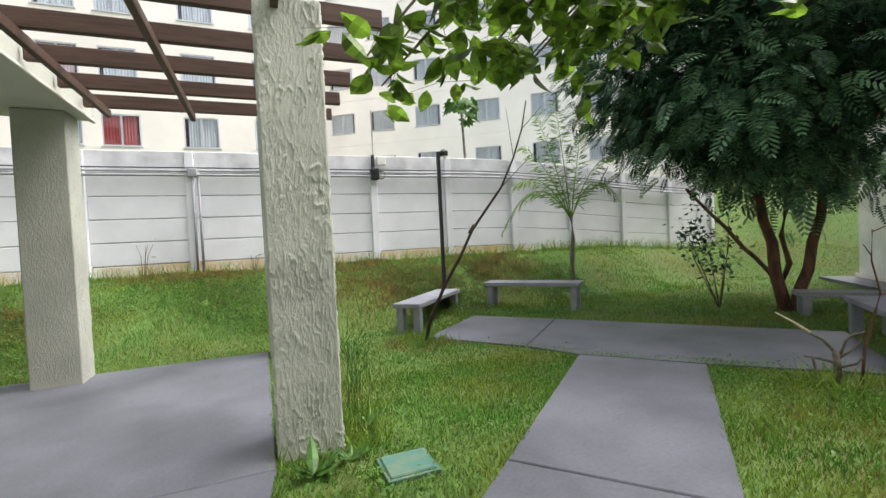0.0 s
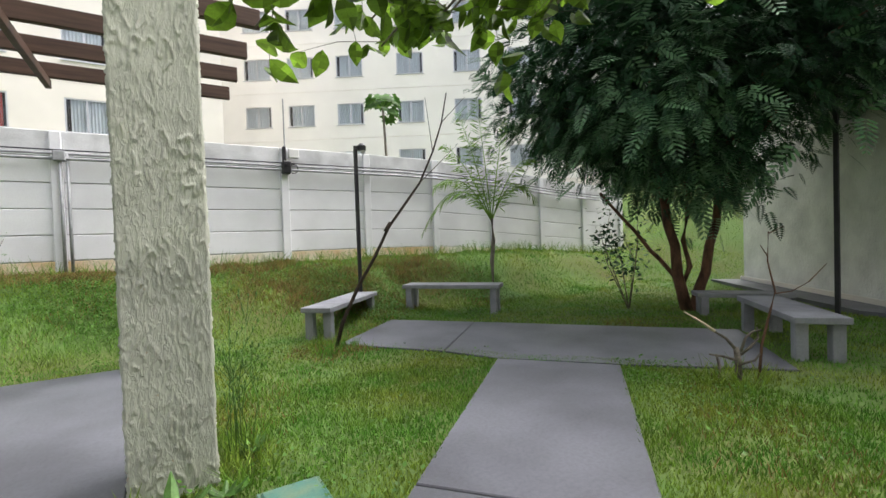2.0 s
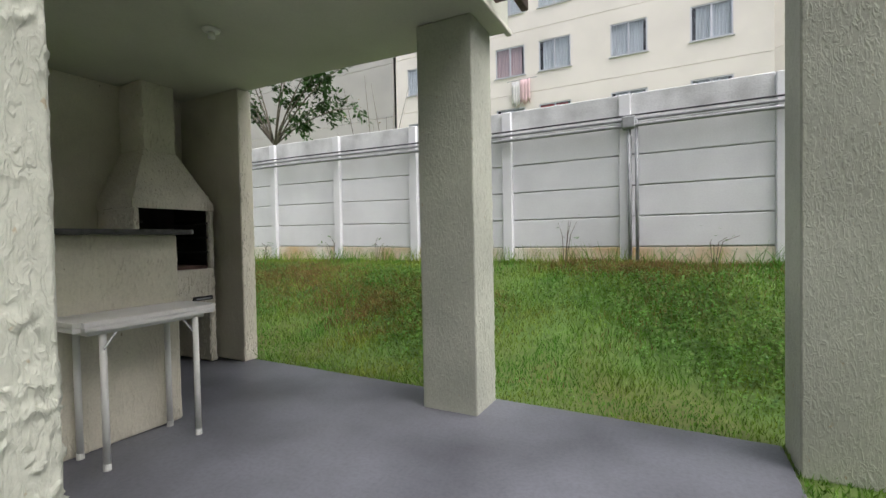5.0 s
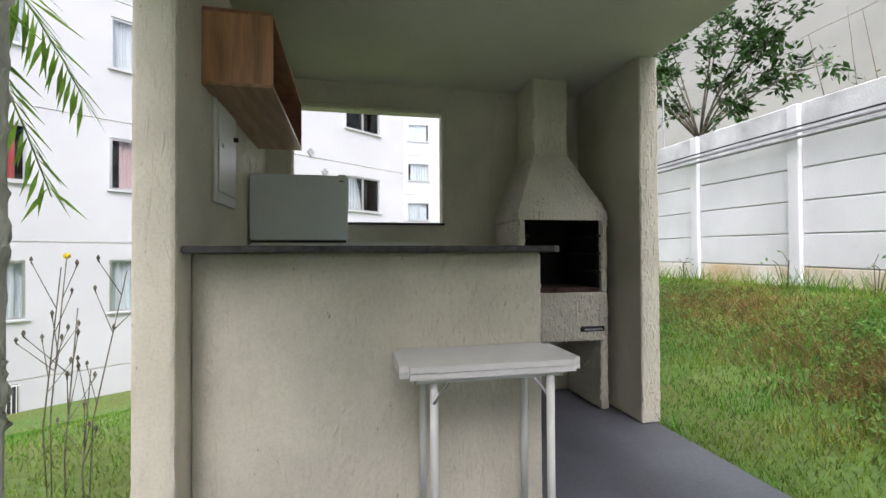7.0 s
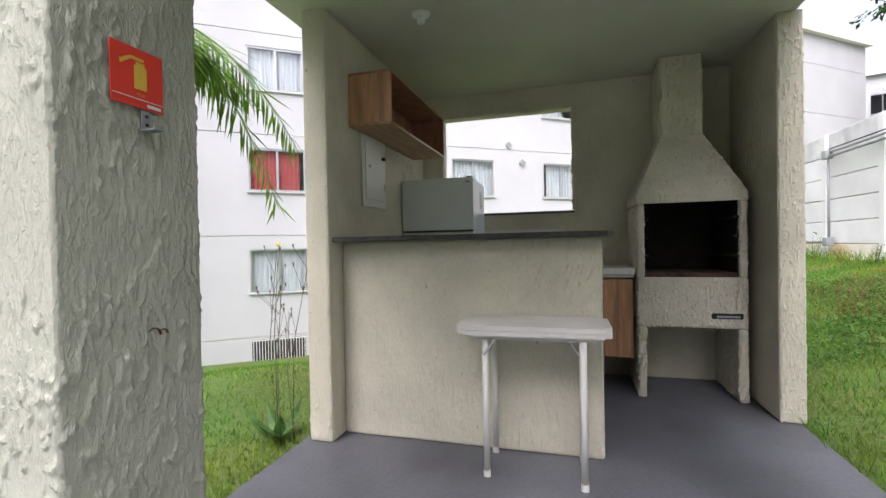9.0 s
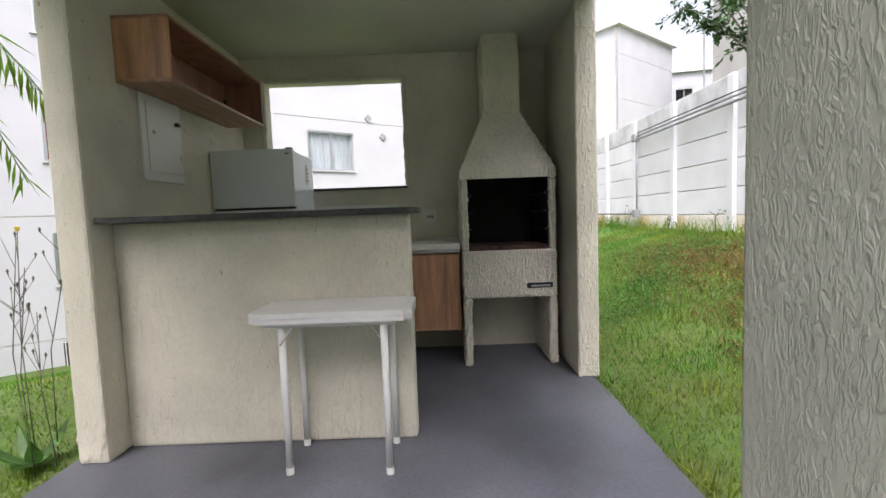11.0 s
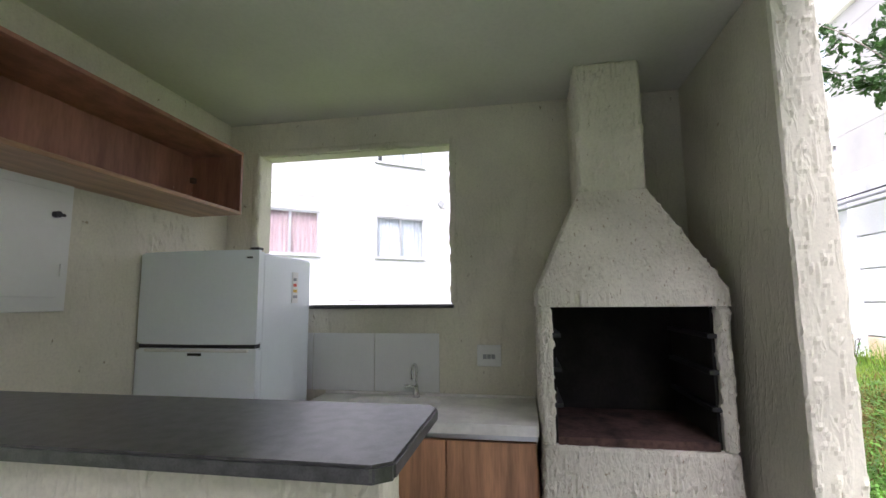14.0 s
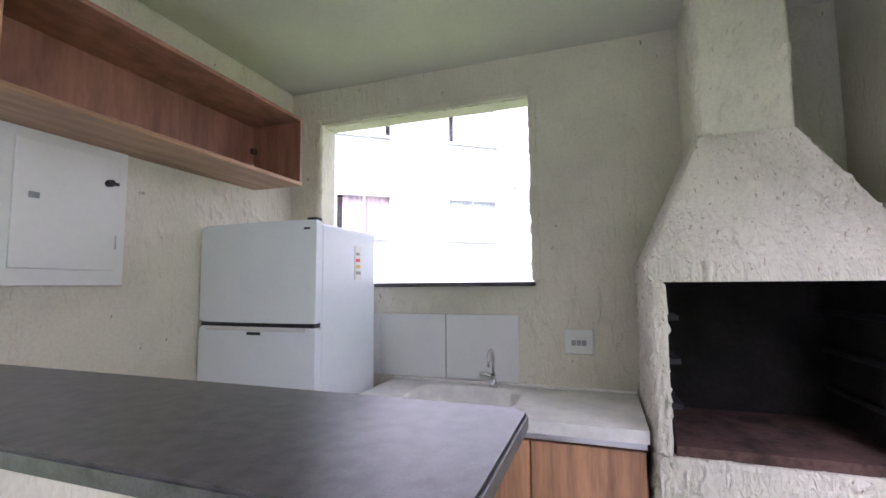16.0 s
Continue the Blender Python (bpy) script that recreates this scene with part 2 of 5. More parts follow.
def glass_mat():
    m = bpy.data.materials.new("window_glass")
    m.use_nodes = True
    n, ln = m.node_tree.nodes, m.node_tree.links
    n.remove(n["Principled BSDF"])
    t, g, mx, f = n.new("ShaderNodeBsdfTransparent"), n.new("ShaderNodeBsdfGlossy"), n.new("ShaderNodeMixShader"), n.new("ShaderNodeFresnel")
    t.inputs[0].default_value = (0.93, 0.96, 0.97, 1)
    g.inputs["Roughness"].default_value = 0.02
    f.inputs[0].default_value = 1.6
    ln.new(f.outputs[0], mx.inputs[0])
    ln.new(t.outputs[0], mx.inputs[1])
    ln.new(g.outputs[0], mx.inputs[2])
    ln.new(mx.outputs[0], n["Material Output"].inputs["Surface"])
    return m


GLASS = glass_mat()

# ---- building helpers ----
OFFSET = {}


def mesh_of(name, bm, material, smooth=False):
    me = bpy.data.meshes.new(name)
    bmesh.ops.recalc_face_normals(bm, faces=bm.faces[:])
    bm.to_mesh(me)
    bm.free()
    for m in (material if isinstance(material, (list, tuple)) else [material]):
        me.materials.append(m)
    if smooth:
        me.polygons.foreach_set("use_smooth", [True] * len(me.polygons))
    return me


def thing(name, base=(0, 0, 0), label="", category="", group="", turn=0.0, local=False, at=None, size=1.0):
    """An empty at the thing's base. Parts are given in world metres, or, when local, in the thing's own; at and size set it elsewhere."""
    ob = new(name)
    ob.empty_display_size = 0.1
    ob.matrix_basis = pose(*(at or base), 0, 0, turn) @ Matrix.Scale(size, 4)
    OFFSET[ob.name] = Vector((0, 0, 0)) if local else Vector(base)
    return tagged(ob, label, category, group)


def part(name, bm, material, parent=None, label="", smooth=False):
    off = OFFSET.get(parent.name, Vector()) if parent else Vector()
    if off.length:
        bmesh.ops.translate(bm, verts=bm.verts, vec=-off)
    ob = new(name, mesh_of(name, bm, material, smooth))
    if parent:
        ob.parent = parent
        OFFSET[ob.name] = off
    return tagged(ob, label)


def single(name, bm, material, label, category, group="", kind="", smooth=False):
    return tagged(new(name, mesh_of(name, bm, material, smooth)), label, category, group, kind)


def box(x0, x1, y0, y1, z0, z1, bevel=0.0, bm=None, seg=1):
    bm = bm or bmesh.new()
    r = bmesh.ops.create_cube(bm, size=1.0)
    for v in r["verts"]:
        v.co = Vector(((x0 + x1) / 2 + v.co.x * (x1 - x0), (y0 + y1) / 2 + v.co.y * (y1 - y0), (z0 + z1) / 2 + v.co.z * (z1 - z0)))
    if bevel:
        es = {e for v in r["verts"] for e in v.link_edges}
        bmesh.ops.bevel(bm, geom=list(es), offset=bevel, segments=seg, affect="EDGES", profile=0.5)
    return bm


def prism(points, z0, z1, bm=None):
    bm = bm or bmesh.new()
    low = [bm.verts.new((x, y, z0)) for x, y in points]
    top = [bm.verts.new((x, y, z1)) for x, y in points]
    bm.faces.new(low)
    bm.faces.new(top)
    k = len(points)
    for i in range(k):
        bm.faces.new((low[i], low[(i + 1) % k], top[(i + 1) % k], top[i]))
    return bm


def tube(path, radius, bm=None, sides=8, taper=None, cap=True):
    """A tube along points; radius may be a list."""
    bm = bm or bmesh.new()
    pts = [Vector(p) for p in path]
    k = len(pts)
    rs = radius if isinstance(radius, (list, tuple)) else [radius + ((taper - radius) * i / (k - 1) if taper is not None else 0) for i in range(k)]
    rings = []
    for i, p in enumerate(pts):
        d = (pts[min(i + 1, k - 1)] - pts[max(i - 1, 0)]).normalized()
        q = d.to_track_quat("Z", "Y")
        rings.append([bm.verts.new(p + q @ Vector((rs[i] * math.cos(2 * math.pi * j / sides), rs[i] * math.sin(2 * math.pi * j / sides), 0))) for j in range(sides)])
    for a, b in zip(rings, rings[1:]):
        for j in range(sides):
            bm.faces.new((a[j], a[(j + 1) % sides], b[(j + 1) % sides], b[j]))
    if cap:
        bm.faces.new(rings[0])
        bm.faces.new(rings[-1])
    return bm


def grid_wall(us, zs, holes, thick, m, bm=None):
    """A wall in the plane of local x and z, thick along +y, with rectangular holes (u0, u1, z0, z1), placed by the matrix m."""
    bm = bm or bmesh.new()
    us = sorted({round(u, 4) for u in (*us, *(h[0] for h in holes), *(h[1] for h in holes))})
    zs = sorted({round(z, 4) for z in (*zs, *(h[2] for h in holes), *(h[3] for h in holes))})
    nu, nz = len(us), len(zs)
    front = [[bm.verts.new(m @ Vector((u, 0, z))) for z in zs] for u in us]
    back = [[bm.verts.new(m @ Vector((u, thick, z))) for z in zs] for u in us]

    def solid(i, j):
        if not (0 <= i < nu - 1 and 0 <= j < nz - 1):
            return False
        cu, cz = (us[i] + us[i + 1]) / 2, (zs[j] + zs[j + 1]) / 2
        return not any(h[0] < cu < h[1] and h[2] < cz < h[3] for h in holes)

    for i in range(nu - 1):
        for j in range(nz - 1):
            if not solid(i, j):
                continue
            bm.faces.new((front[i][j], front[i + 1][j], front[i + 1][j + 1], front[i][j + 1]))
            bm.faces.new((back[i][j], back[i][j + 1], back[i + 1][j + 1], back[i + 1][j]))
            for di, dj, a, b in ((-1, 0, (i, j), (i, j + 1)), (1, 0, (i + 1, j + 1), (i + 1, j)), (0, -1, (i + 1, j), (i, j)), (0, 1, (i, j + 1), (i + 1, j + 1))):
                if not solid(i + di, j + dj):
                    bm.faces.new((front[a[0]][a[1]], front[b[0]][b[1]], back[b[0]][b[1]], back[a[0]][a[1]]))
    bmesh.ops.delete(bm, geom=[v for v in bm.verts if not v.link_faces], context="VERTS")
    return bm


def wormy(p, n):
    """Height of the dragged plaster's ridges at a point."""
    q = Vector((p.x * 40, p.y * 40, p.z * 11.0))
    v = noise.noise(q + 0.55 * noise.noise_vector(q * 0.8))
    r = max(0.0, 1 - abs(v - 0.10) / 0.135)
    rub = min(1.0, max(0.3, 0.85 + 1.1 * noise.noise(p * 5.1)))
    return 0.0105 * r * r * (1.6 - 0.6 * r) * rub + 0.002 * noise.noise(p * 9)


def one_sided(p, n):
    """Ridged on the weathered sides, nearly rubbed smooth on the others."""
    return wormy(p, n) * (0.6 if n.x > 0.5 or n.y > 0.5 else 0.16)


def faint(p, n):
    """Worn plaster: the ridges show in patches only."""
    return wormy(p, n) * min(0.9, max(0.2, 0.3 + 1.1 * noise.noise(p * 1.3 + Vector((5, 2, 8)))))


def rough_block(x0, x1, y0, y1, z0, z1, step=0.0115, relief=wormy, round_r=0.012):
    """A plastered block whose faces and corners carry the ridges as real relief."""
    bm = bmesh.new()
    c = [(x0, x1), (y0, y1), (z0, z1)]
    cells = [max(2, int((b - a) / (step if i < 2 else step * 1.6))) for i, (a, b) in enumerate(c)]
    seen = {}

    def vert(i, j, k):
        key = (i, j, k)
        if key not in seen:
            p = Vector((x0 + (x1 - x0) * i / cells[0], y0 + (y1 - y0) * j / cells[1], z0 + (z1 - z0) * k / cells[2]))
            n = Vector(((i == cells[0]) - (i == 0), (j == cells[1]) - (j == 0), (k == cells[2]) - (k == 0)))
            edge = sum(1 for v in n if v)
            n.normalize()
            seen[key] = bm.verts.new(p + n * (relief(p, n) - (round_r * 0.5 * (edge - 1) if edge > 1 else 0)))
        return seen[key]

    for ax in range(3):
        a, b = [o for o in range(3) if o != ax]
        for side in (0, cells[ax]):
            if ax == 2 and side == 0:
                continue
            for i in range(cells[a]):
                for j in range(cells[b]):
                    quad = []
                    for di, dj in ((0, 0), (1, 0), (1, 1), (0, 1)):
                        idx = [0, 0, 0]
                        idx[ax], idx[a], idx[b] = side, i + di, j + dj
                        quad.append(vert(*idx))
                    bm.faces.new(quad)
    return bm


def smooth01(a, b, x):
    t = min(1.0, max(0.0, (x - a) / (b - a)))
    return t * t * (3 - 2 * t)


def height(x, y):
    """The lie of the ground."""
    h = -0.02
    yb = y - 0.67 * smooth01(3.45, 4.1, x) * (1 - smooth01(7.2, 8.3, y))
    up = smooth01(6.25, 7.9, yb + 0.24 * noise.noise(Vector((x * 0.53, y * 0.36, 1.7)))) * 0.62 + smooth01(7.6, 8.67, yb) * 0.22
    h += up * (1 - 0.25 * smooth01(7.6, 11, x))
    h += 2.6 * smooth01(10.5, 17.7, x) * smooth01(2.0, 8.4, y)
    h -= 1.8 * smooth01(9.0, 0.5, 0.8 * (x + 10.7) + 0.6 * (y + 2.9)) * smooth01(5.0, 2.6, y)
    h += (0.05 * noise.noise(Vector((x * 1.05, y * 1.05, 3))) + 0.035 * noise.noise(Vector((x * 2.0, y * 2.2, 8)))) * smooth01(6.1, 6.8, y)
    far = max(abs(x), abs(y))
    return h * (1 - smooth01(40, 70, far))


# ---- ground ----
def ground_lines(lo, hi, step):
    near = [lo + step * i for i in range(int((hi - lo) / step) + 1)]
    out = [1, 2.5, 5, 9, 16, 30, 60, 120, 260, 600]
    return [lo - o for o in reversed(out)] + near + [near[-1] + o for o in out]


gx, gy = ground_lines(-26, 24, 0.3), ground_lines(-10, 14, 0.25)
gb = bmesh.new()
gv = [[gb.verts.new((x, y, height(x, y))) for y in gy] for x in gx]
for i in range(len(gx) - 1):
    for j in range(len(gy) - 1):
        gb.faces.new((gv[i][j], gv[i + 1][j], gv[i + 1][j + 1], gv[i][j + 1]))
ground = single("ground", gb, SOIL, "green lawn with thin patches, rising to a bank", "lawn", kind="structure", smooth=True)

# ---- paved slabs ----
pavement = tagged(thing("pavement", (0, 0, 0), "smooth grey painted concrete paving", "paving"), kind="structure")
KIOSK_FLOOR = [(-4.75, 3.05), (0.53, 3.05), (0.53, 5.96), (-4.75, 6.06)]
d = Vector((0.753, 0.658, 0))
L0, R0 = Vector((3.355, 4.017, 0)), Vector((4.056, 3.19, 0))


def slab(points, top=0.0):
    b = prism(points, top - 0.12, top)
    bmesh.ops.bevel(b, geom=[e for e in b.edges if abs(e.verts[0].co.z - top) < 1e-4 and abs(e.verts[1].co.z - top) < 1e-4], offset=0.006, segments=1, affect="EDGES")
    return part("concrete_slab", b, CONCRETE, pavement)


def along(p, s):
    return ((p - d * s).x, (p - d * s).y)


slab(KIOSK_FLOOR)
slab([(-0.9, 1.556), (0.337, 1.657), (0.53, 3.03), (0.53, 3.04), (-0.9, 3.04)])
slab([along(L0, 0), along(L0, 2.205), along(R0, 2.205), along(R0, 0)])
slab([along(L0, 2.218), along(L0, 4.13), along(R0, 4.13), along(R0, 2.218)])
slab([along(L0, 4.143), along(L0, 7.6), along(R0, 7.6), along(R0, 4.143)], -0.002)
slab([(2.36, 5.60), (3.46, 6.58), (4.26, 5.65), (3.10, 4.585)])
slab([(3.11, 4.575), (4.27, 5.64), (6.25, 3.25), (5.03, 2.247), (4.075, 3.2), (3.37, 4.03)])

# ---- barbecue shelter ----
SOFFIT = [(-4.62, 2.605), (-2.7, 2.605), (-1.0, 2.565)]


def extruded(profile, y0, y1):
    """A bar along y with the outline (x, z)."""
    b = prism([(x, z) for x, z in profile], y0, y1)
    for v in b.verts:
        v.co = Vector((v.co.x, v.co.z, v.co.y))
    return b


ceiling = single("ceiling", extruded(SOFFIT + [(x, z + 0.03) for x, z in reversed(SOFFIT)], 2.98, 6.02), CEILING, "cream painted soffit sloping a little to the open front", "ceiling", kind="structure")
single("roof", extruded([(x, z + 0.034) for x, z in [(-4.78, 2.605)] + SOFFIT] + [(-1.0, 2.87), (-4.78, 2.9)], 2.95, 6.05), PLASTER, "thick cream plastered flat roof slab", "roof", kind="structure")
single("trim", box(-1.015, -0.975, 2.94, 6.06, 2.552, 2.588, 0.006), CEILING, "thin drip lip under the roof edge", "roof trim", kind="structure")

wall_w = grid_wall([3.10, 6.06], [0, 2.605], [(3.45, 4.67, 1.466, 2.398)], 0.15, Matrix(((0, -1, 0, -4.52), (1, 0, 0, 0), (0, 0, 1, 0), (0, 0, 0, 1))))
single("wall_west", wall_w, PLASTER_IN, "cream textured back wall with an open window hole", "wall", kind="structure")
single("wall_south", rough_block(-4.518, -2.69, 3.10, 3.255, 0, 2.61, 0.016, faint), PLASTER_IN, "cream textured side wall", "wall", kind="structure")
single("wall_north", rough_block(-4.518, -3.635, 5.912, 6.06, 0, 2.61, 0.0085, one_sided), PLASTER_IN, "short cream plastered side wall", "wall", kind="structure")
lip = rough_block(-4.55, -4.514, 3.41, 3.457, 1.468, 2.43, 0.008)
lip_mesh = bpy.data.meshes.new("lip")
for x0, x1, y0, y1, z0, z1 in ((-4.55, -4.514, 4.663, 4.70, 1.468, 2.43), (-4.55, -4.514, 3.459, 4.661, 2.39, 2.43)):
    other = rough_block(x0, x1, y0, y1, z0, z1, 0.008)
    other.to_mesh(lip_mesh)
    other.free()
    lip.from_mesh(lip_mesh)
single("trim", lip, PLASTER_IN, "ragged plaster edge round the window hole", "plaster edge", kind="structure", smooth=True)
single("window_sill", box(-4.70, -4.49, 3.44, 4.68, 1.445, 1.464, 0.004), GRANITE, "thin dark stone sill in the window hole", "window sill", kind="structure")

PILLARS = [(0.55, 0.913, 3.14, 3.50, 2.62), (-1.52, -1.083, 3.07, 3.465, 2.57), (-1.505, -1.107, 5.64, 5.97, 2.57), (0.55, 0.913, 5.66, 6.0, 2.62)]
for x0, x1, y0, y1, top in PILLARS:
    tagged(single("pillar", rough_block(x0, x1, y0, y1, -0.03, top, 0.0052, one_sided if y0 > 5 else wormy), PLASTER, "square pillar in pale cream dragged plaster", "pillar", "shelter pillars", smooth=True))

pergola = thing("pergola", (0.2, 4.5, 2.6), "dark brown timber pergola slats over grey paving", "pergola")
for y in (5.70, 5.125, 4.55, 3.98, 3.40):
    part("slat", box(-0.97, 1.35, y - 0.025, y + 0.025, 2.622, 2.748, 0.006), BROWN, pergola)
for x in (-0.79, -0.06, 0.66):
    part("purlin", box(x - 0.022, x + 0.022, 3.0, 5.76, 2.545, 2.62, 0.005), BROWN, pergola)

# bar
single("bar_wall", rough_block(-2.955, -2.85, 3.257, 4.806, 0, 1.204, 0.010, faint), PLASTER_IN, "chest-high cream textured bar wall", "bar wall")
top = prism([(-3.14, 3.258), (-2.725, 3.258), (-2.725, 4.825), (-2.75, 4.855), (-3.11, 4.855), (-3.14, 4.83)], 1.206, 1.236)
bmesh.ops.bevel(top, geom=top.edges[:], offset=0.005, segments=2, affect="EDGES")
bar = thing("bar_counter", (-2.93, 4.1, 1.206), "dark grey granite bar top with clipped corners on the bar wall", "counter")
part("slab", top, GRANITE, bar)
part("mortar_bed", box(-2.945, -2.86, 3.275, 4.795, 1.2035, 1.2055), PLASTER_IN, bar)


def folding_table():
    t = thing("folding_table", (-2.67, 4.45, 0), "white folded laminate table on white tube legs", "table")
    for z in (0.751, 0.726):
        b = bmesh.new()
        box(-2.84, -2.485, 4.083, 4.826, z, z + 0.023, 0, b)
        bmesh.ops.bevel(b, geom=[e for e in b.edges if abs(e.verts[0].co.z - e.verts[1].co.z) > 0.01], offset=0.035, segments=4, affect="EDGES")
        part("table_leaf", b, WHITE_LAM, t)
    part("apron", box(-2.805, -2.525, 4.145, 4.755, 0.70, 0.7255, 0.003), WHITE_PLASTIC, t, "white steel under-frame")
    for x, y in ((-2.545, 4.22), (-2.52, 4.695), (-2.815, 4.22), (-2.805, 4.695)):
        leg = part("leg", tube([(x, y, 0.03), (x, y, 0.705)], 0.0165, sides=12), WHITE_PLASTIC, t, smooth=True)
        part("foot_cap", tube([(x, y, 0), (x, y, 0.032)], 0.0185, sides=12), WHITE_PLASTIC, leg)
    for y0, y1 in ((4.215, 4.275), (4.69, 4.63)):
        part("brace", tube([(-2.53, y0, 0.62), (-2.53, y1, 0.70)], 0.006, sides=6), STEEL, t)
    return t


folding_table()


def barbecue():
    g = thing("barbecue", (-4.25, 5.485, 0), "cream plastered brick barbecue with sooty firebox", "barbecue")
    y0, y1, xf, xb = 5.125, 5.85, -3.955, -4.515
    part("base_leg", rough_block(xb, xf, y0, y0 + 0.055, 0, 0.53, 0.011), PLASTER_IN, g)
    part("base_leg", rough_block(xb, xf, y1 - 0.06, y1, 0, 0.53, 0.011), PLASTER_IN, g)
    part("fire_bed", rough_block(xb, xf, y0, y1, 0.532, 0.902, 0.009), HOOD, g)
    part("ash_slot", box(xf - 0.02, xf + 0.012, 5.615, 5.815, 0.605, 0.645, 0.004), BLACK, g, "dark ash drawer slot")
    part("ash_handle", box(xf + 0.010, xf + 0.018, 5.645, 5.795, 0.614, 0.628, 0.002), GALV, g)
    # firebox
    part("side_cheek", rough_block(xb, xf, y0, y0 + 0.05, 0.902, 1.455, 0.009), HOOD, g)
    part("side_cheek", rough_block(xb, xf, y1 - 0.05, y1, 0.902, 1.455, 0.009), HOOD, g)
    part("firebox_back", box(xb, xb + 0.03, y0 + 0.05, y1 - 0.05, 0.905, 1.59), SOOT, g, "soot-black firebox back")
    part("firebox_side", box(xb + 0.031, xf - 0.035, y0 + 0.05, y0 + 0.062, 0.905, 1.52), SOOT, g)
    part("firebox_side", box(xb + 0.031, xf - 0.035, y1 - 0.062, y1 - 0.05, 0.905, 1.52), SOOT, g)
    part("firebox_top", box(xb + 0.031, xf - 0.035, y0 + 0.063, y1 - 0.063, 1.52, 1.53), SOOT, g)
    bed = bmesh.new()
    box(xb + 0.03, xf - 0.02, y0 + 0.062, y1 - 0.062, 0.903, 0.935, 0, bed)
    part("hearth", bed, SOOT_FLOOR, g, "ash-stained reddish hearth")
    for z in (1.05, 1.19, 1.33):
        for ya, yb in ((y0 + 0.04, y0 + 0.085), (y1 - 0.085, y1 - 0.04)):
            part("skewer_rest", box(xb + 0.05, xf - 0.012, ya, yb, z, z + 0.018, 0.002), BLACK, g)
    # hood and flue
    h = bmesh.new()
    lo = [(xf, y0 - 0.005), (xf, y1 + 0.005), (xb, y1 + 0.005), (xb, y0 - 0.005)]
    hi = [(-4.15, 5.332), (-4.15, 5.625), (xb, 5.625), (xb, 5.332)]
    rings = []
    steps = 84
    rings.append([Vector((x, y, 1.455)) for x, y in lo])
    for s in range(steps + 1):
        f = s / steps
        rings.append([Vector((a[0] + (b[0] - a[0]) * f, a[1] + (b[1] - a[1]) * f, 1.52 + (1.982 - 1.52) * f)) for a, b in zip(lo, hi)])
    cols = (104, 76, 104, 76)
    prev = None
    for ring in rings:
        row = []
        for i in range(4):
            p, q = ring[i], ring[(i + 1) % 4]
            nrm = (q - p).cross(Vector((0, 0, 1))).normalized()
            for c in range(cols[i]):
                v = p.lerp(q, c / cols[i])
                row.append(h.verts.new(v + nrm * 1.1 * wormy(v, nrm)))
        if prev:
            k = len(row)
            for i in range(k):
                h.faces.new((prev[i], prev[(i + 1) % k], row[(i + 1) % k], row[i]))
        prev = row
    part("hood", h, HOOD, g, "flared cream plastered hood", smooth=True)
    part("hood_underside", box(xb + 0.031, xf - 0.036, y0 + 0.063, y1 - 0.063, 1.533, 1.545), SOOT, g)
    part("flue", rough_block(xb, -4.15, 5.332, 5.625, 1.975, 2.605, 0.010), PLASTER_IN, g, "square cream plastered flue")
    return g


barbecue()


